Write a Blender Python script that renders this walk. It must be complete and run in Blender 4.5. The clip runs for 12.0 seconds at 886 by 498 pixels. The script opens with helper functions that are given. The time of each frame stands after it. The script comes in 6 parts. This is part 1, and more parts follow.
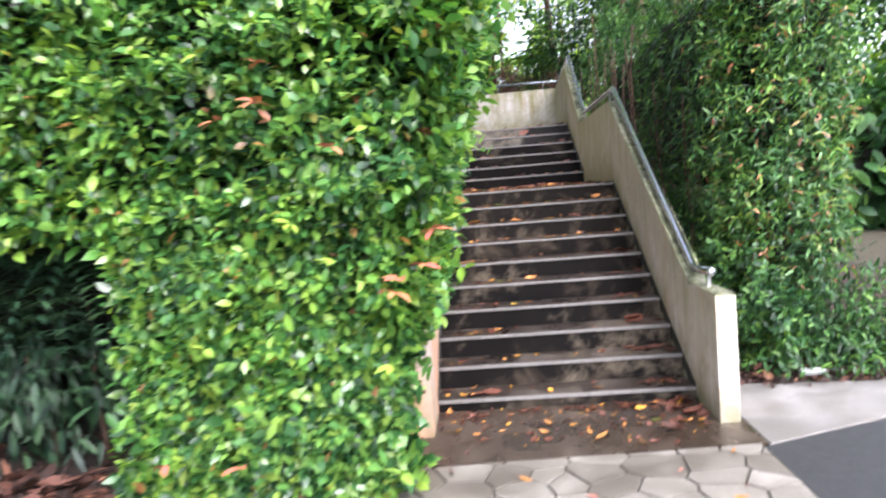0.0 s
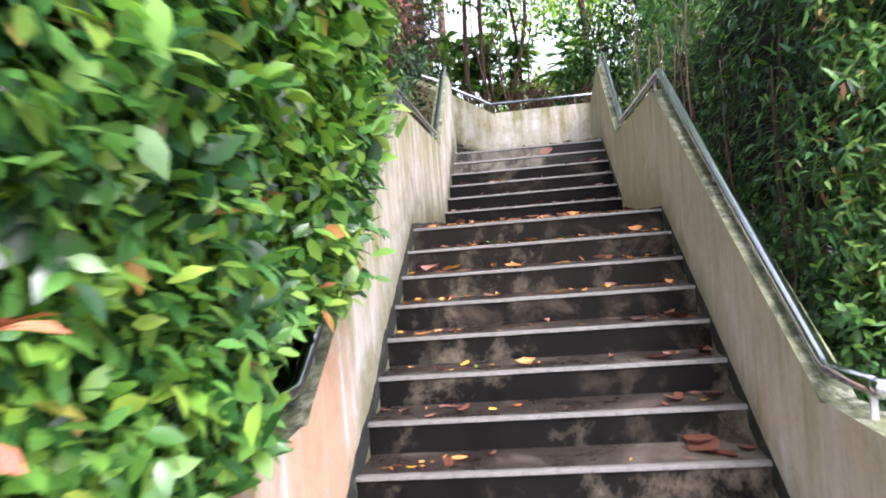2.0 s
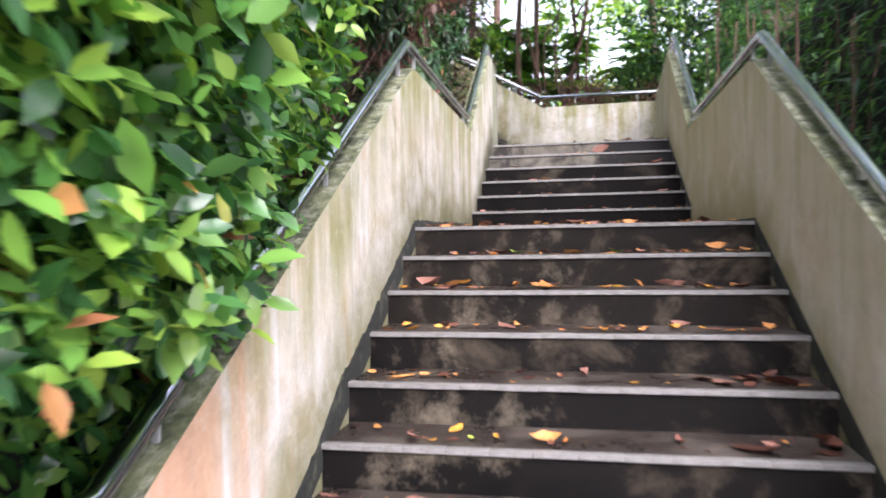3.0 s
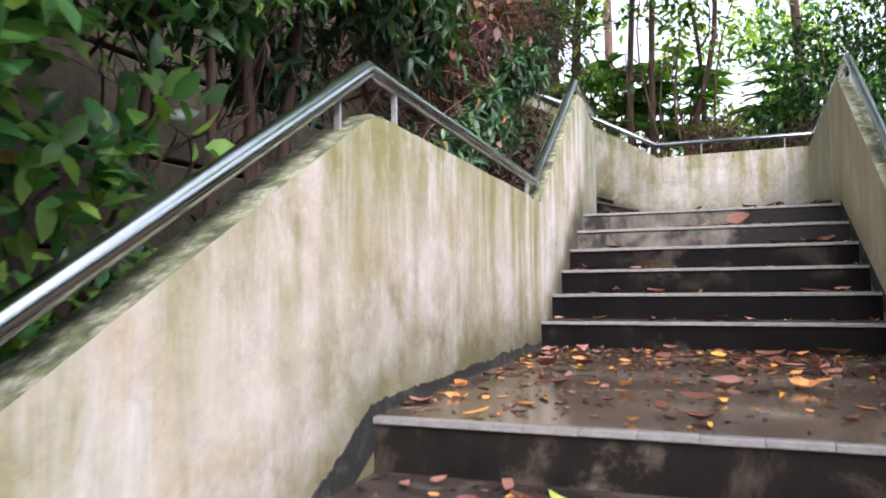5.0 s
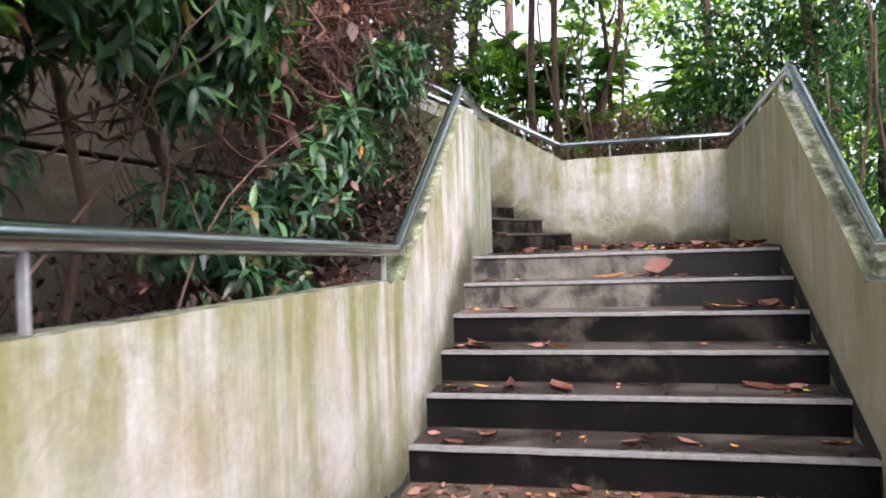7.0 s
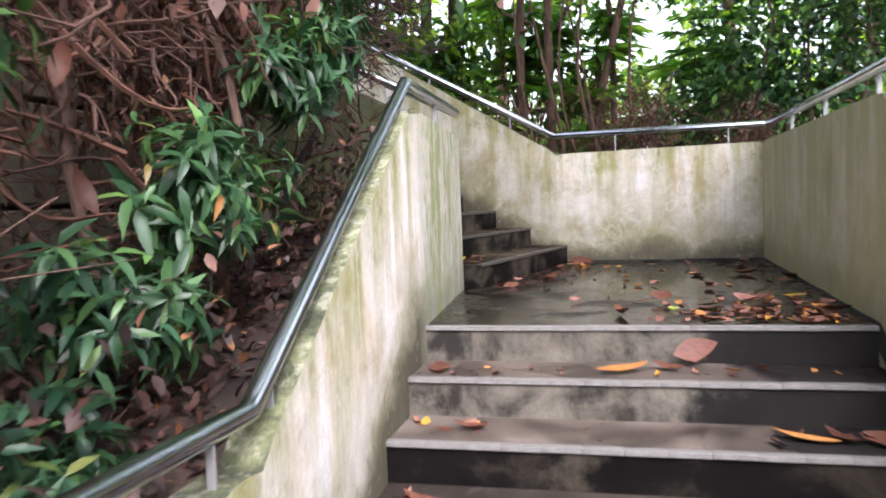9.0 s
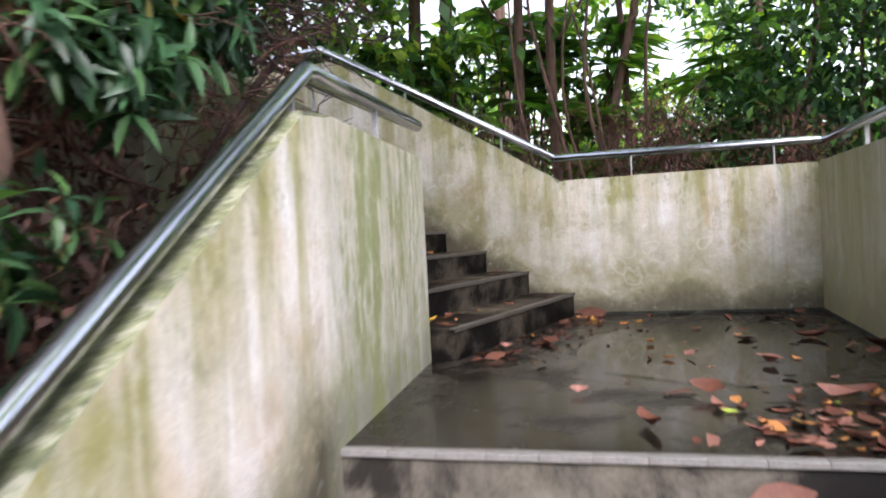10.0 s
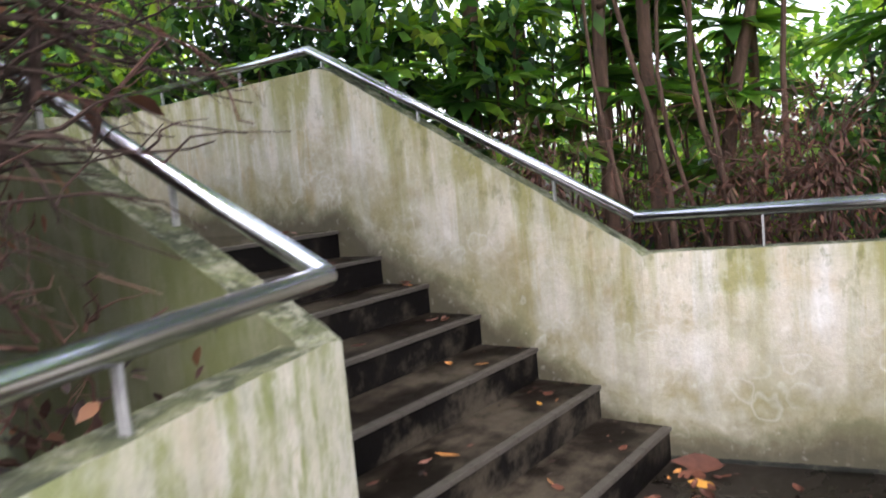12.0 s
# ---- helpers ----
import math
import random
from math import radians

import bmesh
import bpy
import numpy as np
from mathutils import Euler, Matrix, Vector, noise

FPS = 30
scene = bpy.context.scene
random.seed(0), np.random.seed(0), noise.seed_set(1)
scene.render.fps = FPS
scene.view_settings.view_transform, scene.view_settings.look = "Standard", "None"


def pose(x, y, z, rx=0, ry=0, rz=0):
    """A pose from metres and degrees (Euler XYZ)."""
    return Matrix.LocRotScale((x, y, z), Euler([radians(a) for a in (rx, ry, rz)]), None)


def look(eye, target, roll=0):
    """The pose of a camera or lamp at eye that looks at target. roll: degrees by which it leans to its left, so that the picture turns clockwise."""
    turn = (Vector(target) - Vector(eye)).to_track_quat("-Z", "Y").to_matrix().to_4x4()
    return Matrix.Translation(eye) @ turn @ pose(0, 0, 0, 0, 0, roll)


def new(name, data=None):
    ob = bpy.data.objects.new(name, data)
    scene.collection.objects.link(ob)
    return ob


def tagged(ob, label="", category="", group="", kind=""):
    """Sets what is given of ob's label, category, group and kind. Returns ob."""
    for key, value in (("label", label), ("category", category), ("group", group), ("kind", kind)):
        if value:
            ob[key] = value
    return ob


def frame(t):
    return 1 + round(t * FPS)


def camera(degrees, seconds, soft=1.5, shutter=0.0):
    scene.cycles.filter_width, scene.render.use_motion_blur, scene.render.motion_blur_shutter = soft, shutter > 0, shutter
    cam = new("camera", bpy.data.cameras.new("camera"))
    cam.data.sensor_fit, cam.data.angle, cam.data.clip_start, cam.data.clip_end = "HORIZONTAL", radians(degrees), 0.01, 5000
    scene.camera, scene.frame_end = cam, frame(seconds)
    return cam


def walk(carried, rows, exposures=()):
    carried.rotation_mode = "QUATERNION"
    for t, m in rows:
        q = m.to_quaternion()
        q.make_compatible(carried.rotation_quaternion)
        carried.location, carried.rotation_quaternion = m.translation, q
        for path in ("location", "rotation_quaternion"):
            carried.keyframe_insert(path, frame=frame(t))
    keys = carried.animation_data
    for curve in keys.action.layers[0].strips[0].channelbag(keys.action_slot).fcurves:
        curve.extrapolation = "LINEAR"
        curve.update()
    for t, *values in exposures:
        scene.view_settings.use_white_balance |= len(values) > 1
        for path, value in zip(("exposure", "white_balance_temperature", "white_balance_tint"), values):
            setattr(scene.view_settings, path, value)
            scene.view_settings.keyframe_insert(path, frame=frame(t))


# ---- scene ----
cam = camera(62.5, 12.0, soft=1.8, shutter=0.45)
PATH = [
    (0, (-1.347, -5.108, 1.691), (-1.484, -3.12, 1.523), -4.5),
    (0.5, (-1.224, -4.519, 1.68), (-1.228, -2.521, 1.611), -2.6),
    (1, (-1.089, -3.907, 1.617), (-1.078, -1.907, 1.586), -5.1),
    (1.5, (-0.98, -3.254, 1.58), (-0.881, -1.257, 1.564), -5.2),
    (2, (-0.917, -2.57, 1.583), (-1.175, -0.588, 1.528), -4.7),
    (2.5, (-0.868, -1.897, 1.576), (-1.046, 0.095, 1.549), -3.8),
    (2.7, (-0.882, -1.624, 1.543), (-1.15, 0.357, 1.509), -2.3),
    (4.3, (-0.804, 0.459, 1.749), (-1.382, 2.372, 1.819), -0.7),
    (4.5, (-0.783, 0.617, 1.822), (-1.38, 2.523, 1.925), -0.9),
    (5, (-0.873, 0.925, 2.0), (-1.575, 2.795, 2.094), -0.7),
    (5.5, (-0.904, 1.283, 2.113), (-1.501, 3.192, 2.151), -0.4),
    (6, (-0.958, 1.606, 2.306), (-1.522, 3.525, 2.291), -1.7),
    (6.5, (-0.946, 1.966, 2.49), (-1.413, 3.911, 2.496), -0.5),
    (6.7, (-0.949, 2.067, 2.56), (-1.429, 4.009, 2.567), -1.6),
    (8.3, (-1.004, 3.19, 3.0), (-1.377, 5.15, 2.854), -3.1),
    (8.5, (-1.026, 3.369, 3.064), (-1.352, 5.338, 2.933), -2.7),
    (9, (-1.037, 3.761, 3.132), (-1.496, 5.704, 3.006), -2.3),
    (9.5, (-1.081, 4.372, 3.166), (-1.558, 6.312, 3.076), -2.0),
    (10, (-1.05, 5.023, 3.184), (-1.545, 6.96, 3.142), -2.9),
    (10.5, (-1.041, 5.683, 3.314), (-1.559, 7.614, 3.352), -3.7),
    (11, (-1.035, 6.175, 3.54), (-1.612, 8.09, 3.49), -4.2),
    (11.5, (-1.078, 6.546, 3.732), (-1.805, 8.402, 3.568), -4.8),
    (12, (-1.028, 6.894, 3.92), (-1.825, 8.719, 3.736), -5.3),
]
walk(cam, [(t, look(eye, target, roll)) for t, eye, target, roll in PATH], [(0.0, 2.2, 6180, 19), (2.5, 2.4, 6180, 20.5), (5.0, 2.1, 6180, 21), (9.0, 2.28, 6220, 20.5), (10.0, 2.05, 6260, 19), (11.0, 2.03, 6320, 18), (12.0, 2.22, 6330, 18)])

# ---- light: an overcast sky over a shady slope ----
world = bpy.data.worlds.new("overcast_sky")
scene.world = world
world.use_nodes = True
wn = world.node_tree
sky = wn.nodes.new("ShaderNodeTexSky")
sky.sky_type = "NISHITA"
sky.sun_disc = False
sky.sun_elevation, sky.sun_rotation = radians(49), radians(151)
sky.air_density, sky.dust_density = 1.0, 3.0
hs = wn.nodes.new("ShaderNodeHueSaturation")
hs.inputs["Saturation"].default_value = 0.38
wn.links.new(sky.outputs[0], hs.inputs["Color"])
wn.links.new(hs.outputs[0], wn.nodes["Background"].inputs["Color"])
wn.nodes["Background"].inputs["Strength"].default_value = 0.15
sun = new("sun", bpy.data.lights.new("sun", "SUN"))
sun.data.energy, sun.data.angle, sun.data.color = 1.0, radians(40), (1.0, 0.985, 0.96)
sun.matrix_world = look((11, -20, 26), (0, 0, 0))


# ---- helpers for materials ----
def material(name, rough=0.6, metal=0.0):
    m = bpy.data.materials.new(name)
    m.use_nodes = True
    n, l = m.node_tree.nodes, m.node_tree.links
    b = n["Principled BSDF"]
    b.inputs["Roughness"].default_value, b.inputs["Metallic"].default_value = rough, metal
    return m, n, l, b


def coords(n, l, scale=(1, 1, 1)):
    tc, mp = n.new("ShaderNodeTexCoord"), n.new("ShaderNodeMapping")
    mp.inputs["Scale"].default_value = scale
    l.new(tc.outputs["Object"], mp.inputs["Vector"])
    return mp.outputs[0]


def noise_tex(n, l, vec, scale, detail=5.0, rough=0.6, warp=0.0):
    t = n.new("ShaderNodeTexNoise")
    t.inputs["Scale"].default_value, t.inputs["Detail"].default_value = scale, detail
    t.inputs["Roughness"].default_value, t.inputs["Distortion"].default_value = rough, warp
    l.new(vec, t.inputs["Vector"])
    return t.outputs["Fac"]


def ramp(n, l, fac, stops):
    r = n.new("ShaderNodeValToRGB")
    e = r.color_ramp.elements
    while len(e) < len(stops):
        e.new(0.5)
    for k, (p, c) in enumerate(stops):
        e[k].position = p
        e[k].color = (c, c, c, 1) if isinstance(c, (int, float)) else (*c, 1)
    l.new(fac, r.inputs[0])
    return r.outputs[0]


def mix(n, l, fac, a, b, blend="MIX"):
    x = n.new("ShaderNodeMix")
    x.data_type, x.blend_type = "RGBA", blend
    for sock, v in ((x.inputs[0], fac), (x.inputs[6], a), (x.inputs[7], b)):
        if isinstance(v, (int, float)):
            sock.default_value = v
        elif isinstance(v, tuple):
            sock.default_value = (*v, 1)
        else:
            l.new(v, sock)
    return x.outputs[2]


def bump(n, l, b, height, strength=0.3, dist=0.01):
    k = n.new("ShaderNodeBump")
    k.inputs["Strength"].default_value, k.inputs["Distance"].default_value = strength, dist
    l.new(height, k.inputs["Height"])
    l.new(k.outputs[0], b.inputs["Normal"])


def math_node(n, l, op, a, b=0.0):
    k = n.new("ShaderNodeMath")
    k.operation = op
    k.use_clamp = True
    for sock, v in ((k.inputs[0], a), (k.inputs[1], b)):
        if isinstance(v, (int, float)):
            sock.default_value = v
        else:
            l.new(v, sock)
    return k.outputs[0]


def attribute(n, name):
    k = n.new("ShaderNodeAttribute")
    k.attribute_name = name
    return k.outputs["Fac"]


def wall_paint(name="stained_cream_wall", tone=(0.70, 0.68, 0.64), damp=0.0, film=0.0, rings=0.0, foot=1.0):
    """Old cream paint on rendered concrete: runs from the coping, algae, chalky blooms."""
    m, n, l, b = material(name, 0.72)
    drop, rise = attribute(n, "drop"), attribute(n, "rise")
    streak = noise_tex(n, l, coords(n, l, (4, 4, 0.5)), 1.0, 4, 0.6, 0.35)
    fine = noise_tex(n, l, coords(n, l, (8, 8, 1.0)), 1.0, 5, 0.62, 0.4)
    blot = noise_tex(n, l, coords(n, l), 3.2, 7, 0.66, 0.25)
    patch = noise_tex(n, l, coords(n, l), 1.1, 5, 0.6, 0.4)
    grain = noise_tex(n, l, coords(n, l), 55, 5, 0.75)
    base = ramp(n, l, patch, [(0.36, (0.48, 0.38, 0.255)), (0.44, (0.60, 0.515, 0.40)), (0.53, (0.68, 0.635, 0.565)), (0.64, (0.72, 0.70, 0.675))])
    ochre = ramp(n, l, math_node(n, l, "MULTIPLY", patch, blot), [(0.25, 0.0), (0.35, 0.65)])
    base = mix(n, l, ochre, base, (0.50, 0.365, 0.22))
    white = ramp(n, l, math_node(n, l, "MULTIPLY", blot, math_node(n, l, "SUBTRACT", 1.25, patch)), [(0.33, 0.0), (0.45, 0.65)])
    base = mix(n, l, white, base, (0.74, 0.73, 0.735))
    chalk = math_node(n, l, "MULTIPLY", ramp(n, l, noise_tex(n, l, coords(n, l, (10, 10, 0.7)), 1.0, 4, 0.6, 0.35), [(0.53, 0.0), (0.61, 0.8)]), ramp(n, l, noise_tex(n, l, coords(n, l), 1.5, 4, 0.6), [(0.44, 0.1), (0.56, 1.0)]))
    base = mix(n, l, chalk, base, (0.77, 0.76, 0.77))
    rust = math_node(n, l, "MULTIPLY", ramp(n, l, noise_tex(n, l, coords(n, l, (6.3, 6.3, 0.7)), 1.0, 5, 0.7, 0.6), [(0.56, 0.0), (0.66, 0.65)]), ramp(n, l, noise_tex(n, l, coords(n, l), 2.1, 4, 0.6), [(0.46, 0.0), (0.58, 1.0)]))
    base = mix(n, l, rust, base, (0.53, 0.36, 0.19))
    near_top = ramp(n, l, math_node(n, l, "ADD", math_node(n, l, "MULTIPLY", drop, 0.9), math_node(n, l, "MULTIPLY", math_node(n, l, "SUBTRACT", 1.0, streak), 0.9)), [(0.52, 0.95), (0.80, 0.4), (1.08, 0.0)])
    some = ramp(n, l, noise_tex(n, l, coords(n, l), 0.8, 3, 0.5), [(0.38, 0.55), (0.56, 1.0)])
    place = n.new("ShaderNodeSeparateXYZ")
    l.new(coords(n, l), place.inputs[0])
    shady = n.new("ShaderNodeMapRange")
    for k, v in (("From Min", 2.4), ("From Max", 7.2), ("To Min", 0.65), ("To Max", 1.6)):
        shady.inputs[k].default_value = v
    l.new(place.outputs["Y"], shady.inputs["Value"])
    bank = n.new("ShaderNodeMapRange")
    for k, v in (("From Min", -0.8), ("From Max", -1.9), ("To Min", 1.05), ("To Max", 1.45)):
        bank.inputs[k].default_value = v
    l.new(place.outputs["X"], bank.inputs["Value"])
    some = math_node(n, l, "MULTIPLY", math_node(n, l, "MULTIPLY", some, shady.outputs[0]), bank.outputs[0])
    runs = math_node(n, l, "MULTIPLY", math_node(n, l, "MULTIPLY", near_top, some), ramp(n, l, math_node(n, l, "ADD", math_node(n, l, "MULTIPLY", fine, 0.6), math_node(n, l, "MULTIPLY", blot, 0.4)), [(0.41, 0.1), (0.57, 1.0)]))
    base = mix(n, l, runs, base, (0.29, 0.275, 0.10))
    wide = noise_tex(n, l, coords(n, l, (3.4, 3.4, 0.22)), 1.0, 3, 0.55, 0.35)
    band = math_node(n, l, "MULTIPLY", ramp(n, l, wide, [(0.48, 0.0), (0.57, 0.95)]), ramp(n, l, math_node(n, l, "ADD", math_node(n, l, "MULTIPLY", drop, 0.7), math_node(n, l, "MULTIPLY", blot, 0.5)), [(0.3, 1.0), (0.95, 0.12)]))
    band = math_node(n, l, "MULTIPLY", band, math_node(n, l, "MULTIPLY", bank.outputs[0], math_node(n, l, "SUBTRACT", shady.outputs[0], 0.45)))
    base = mix(n, l, math_node(n, l, "MULTIPLY", band, ramp(n, l, fine, [(0.38, 0.35), (0.56, 1.0)])), base, (0.285, 0.275, 0.105))
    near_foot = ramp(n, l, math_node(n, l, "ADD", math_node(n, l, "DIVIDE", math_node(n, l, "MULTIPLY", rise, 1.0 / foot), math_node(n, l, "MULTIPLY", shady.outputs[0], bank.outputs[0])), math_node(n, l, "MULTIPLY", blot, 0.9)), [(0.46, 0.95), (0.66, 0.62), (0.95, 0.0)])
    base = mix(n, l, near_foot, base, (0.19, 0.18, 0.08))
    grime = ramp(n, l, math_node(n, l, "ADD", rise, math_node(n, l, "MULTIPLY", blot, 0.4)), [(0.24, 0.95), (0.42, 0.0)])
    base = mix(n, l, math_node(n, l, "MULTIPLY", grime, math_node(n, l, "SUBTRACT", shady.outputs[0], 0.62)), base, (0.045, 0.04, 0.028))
    grey = ramp(n, l, fine, [(0.58, 0.0), (0.74, 0.18)])
    base = mix(n, l, grey, base, (0.27, 0.24, 0.17))
    lichen = math_node(n, l, "MULTIPLY", ramp(n, l, noise_tex(n, l, coords(n, l, (16, 16, 9)), 1.0, 5, 0.7, 0.3), [(0.54, 0.0), (0.64, 0.75)]), ramp(n, l, drop, [(0.0, 0.85), (0.55, 0.0)]))
    lichen = math_node(n, l, "MULTIPLY", lichen, math_node(n, l, "SUBTRACT", shady.outputs[0], 0.7))
    base = mix(n, l, lichen, base, (0.13, 0.15, 0.05))
    pale = n.new("ShaderNodeMapRange")
    for k, v in (("From Min", 1.25), ("From Max", 0.35), ("To Min", 0.0), ("To Max", 1.0)):
        pale.inputs[k].default_value = v
    l.new(place.outputs["Y"], pale.inputs["Value"])
    salmon = math_node(n, l, "MULTIPLY", math_node(n, l, "MULTIPLY", pale.outputs[0], math_node(n, l, "MULTIPLY", math_node(n, l, "SUBTRACT", bank.outputs[0], 1.06), 2.4)), ramp(n, l, streak, [(0.40, 0.0), (0.54, 1.0)]))
    base = mix(n, l, salmon, base, (0.66, 0.37, 0.235))
    if not rings:
        upper = n.new("ShaderNodeMapRange")
        for k, v in (("From Min", 6.9), ("From Max", 7.12), ("To Min", 0.0), ("To Max", 1.0)):
            upper.inputs[k].default_value = v
        l.new(place.outputs["Y"], upper.inputs["Value"])
        bleached = ramp(n, l, streak, [(0.36, (0.42, 0.42, 0.33)), (0.60, (0.68, 0.665, 0.62))])
        base = mix(n, l, math_node(n, l, "MULTIPLY", upper.outputs[0], math_node(n, l, "SUBTRACT", bank.outputs[0], 0.95)), base, bleached)
        clots = math_node(n, l, "ADD", math_node(n, l, "MULTIPLY", noise_tex(n, l, coords(n, l, (13, 13, 7)), 1.0, 7, 0.72, 0.2), 0.5), math_node(n, l, "MULTIPLY", fine, 0.5))
        bloom = math_node(n, l, "MULTIPLY", math_node(n, l, "MULTIPLY", ramp(n, l, clots, [(0.47, 0.0), (0.57, 1.0)]), upper.outputs[0]), math_node(n, l, "SUBTRACT", bank.outputs[0], 0.55))
        base = mix(n, l, bloom, base, (0.235, 0.265, 0.10))
    if rings:
        noisy = n.new("ShaderNodeTexNoise")
        noisy.inputs["Scale"].default_value = 7.0
        l.new(coords(n, l), noisy.inputs["Vector"])
        shift = n.new("ShaderNodeVectorMath")
        shift.operation = "MULTIPLY_ADD"
        l.new(noisy.outputs["Color"], shift.inputs[0])
        shift.inputs[1].default_value = (0.22, 0.22, 0.22)
        l.new(coords(n, l), shift.inputs[2])
        cells = n.new("ShaderNodeTexVoronoi")
        cells.inputs["Scale"].default_value = 6.0
        l.new(shift.outputs[0], cells.inputs["Vector"])
        salts = math_node(n, l, "MULTIPLY", ramp(n, l, cells.outputs["Distance"], [(0.27, 0.0), (0.37, rings), (0.43, 0.0)]), ramp(n, l, noise_tex(n, l, coords(n, l), 2.6, 3, 0.5), [(0.46, 0.0), (0.56, 1.0)]))
        salts = math_node(n, l, "MULTIPLY", salts, ramp(n, l, rise, [(0.08, 0.0), (0.2, 1.0), (0.55, 1.0), (0.8, 0.0)]))
        base = mix(n, l, salts, base, (0.70, 0.69, 0.68))
    mottle = noise_tex(n, l, coords(n, l), 9, 8, 0.78, 0.3)
    base = mix(n, l, 0.4, base, ramp(n, l, mottle, [(0.36, 0.62), (0.5, 0.95), (0.64, 1.08)]), "MULTIPLY")
    speck = ramp(n, l, noise_tex(n, l, coords(n, l), 26, 3, 0.5), [(0.62, 0.0), (0.74, 0.2)])
    base = mix(n, l, speck, base, tone)
    base = mix(n, l, 0.25, base, ramp(n, l, grain, [(0.3, 0.35), (0.7, 0.95)]), "MULTIPLY")
    if film:
        uphill = n.new("ShaderNodeMapRange")
        for k, v in (("From Min", 0.3), ("From Max", 4.0), ("To Min", 0.08), ("To Max", 1.0)):
            uphill.inputs[k].default_value = v
        l.new(place.outputs["Y"], uphill.inputs["Value"])
        veil = ramp(n, l, math_node(n, l, "ADD", math_node(n, l, "MULTIPLY", streak, 0.5), math_node(n, l, "MULTIPLY", blot, 0.5)), [(0.38, film), (0.62, film * 0.35)])
        base = mix(n, l, math_node(n, l, "MULTIPLY", veil, uphill.outputs[0]), base, (0.36, 0.315, 0.17))
    # dark green mix that carries algae and painted shade together
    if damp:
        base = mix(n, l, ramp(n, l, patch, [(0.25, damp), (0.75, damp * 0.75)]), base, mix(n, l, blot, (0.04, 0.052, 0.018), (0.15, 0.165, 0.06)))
    l.new(base, b.inputs["Base Color"])
    bump(n, l, b, math_node(n, l, "ADD", math_node(n, l, "MULTIPLY", grain, 0.4), math_node(n, l, "MULTIPLY", blot, 0.6)), 0.5, 0.018)
    return m


def moss_top():
    m, n, l, b = material("mossy_coping", 0.9)
    a = noise_tex(n, l, coords(n, l), 5, 7, 0.7, 0.5)
    g = noise_tex(n, l, coords(n, l), 45, 5, 0.7)
    c = ramp(n, l, a, [(0.34, (0.03, 0.038, 0.02)), (0.45, (0.075, 0.088, 0.045)), (0.56, (0.18, 0.195, 0.095)), (0.68, (0.36, 0.365, 0.27))])
    c = mix(n, l, ramp(n, l, noise_tex(n, l, coords(n, l), 16, 5, 0.7), [(0.5, 0.0), (0.62, 0.7)]), c, (0.40, 0.40, 0.31))
    c = mix(n, l, 0.6, c, ramp(n, l, g, [(0.35, 0.25), (0.65, 1.0)]), "MULTIPLY")
    l.new(c, b.inputs["Base Color"])
    bump(n, l, b, g, 0.7, 0.02)
    return m


def step_concrete(name, stops, wet, pale, shine=0.5, dry=(0.38, 0.6), relief=0.25, damp_from=0.0):
    """Damp dark concrete with worn pale patches."""
    m, n, l, b = material(name, 0.5)
    b.inputs["Specular IOR Level"].default_value = shine
    a = noise_tex(n, l, coords(n, l, (1, 1, 1)), 2.6, 7, 0.65, 0.4)
    d = noise_tex(n, l, coords(n, l, (3.2, 3.2, 3.2)), 1.0, 6, 0.7, 0.1)
    g = noise_tex(n, l, coords(n, l), 70, 4, 0.7)
    c = ramp(n, l, a, stops)
    worn = ramp(n, l, math_node(n, l, "MULTIPLY", d, noise_tex(n, l, coords(n, l), 0.9, 3, 0.5)), [(0.28, 0.0), (0.38, pale)])
    c = mix(n, l, worn, c, (0.17, 0.142, 0.105))
    c = mix(n, l, 0.35, c, ramp(n, l, g, [(0.3, 0.35), (0.7, 1.0)]), "MULTIPLY")
    if damp_from:
        along = n.new("ShaderNodeSeparateXYZ")
        l.new(coords(n, l), along.inputs[0])
        edge = n.new("ShaderNodeMath")
        edge.operation = "MULTIPLY_ADD"
        l.new(d, edge.inputs[0])
        edge.inputs[1].default_value = 0.9
        l.new(along.outputs["X"], edge.inputs[2])
        span = n.new("ShaderNodeMapRange")
        for k, v in (("From Min", damp_from + 0.40), ("From Max", damp_from + 0.52), ("To Min", 0.0), ("To Max", 0.95)):
            span.inputs[k].default_value = v
        l.new(edge.outputs[0], span.inputs["Value"])
        c = mix(n, l, span.outputs[0], c, (0.008, 0.007, 0.007))
    l.new(c, b.inputs["Base Color"])
    l.new(ramp(n, l, a, [(dry[0], wet), (dry[1], wet + 0.4)]), b.inputs["Roughness"])
    bump(n, l, b, math_node(n, l, "ADD", math_node(n, l, "MULTIPLY", g, 0.5), math_node(n, l, "MULTIPLY", a, 0.5)), relief, 0.008)
    return m


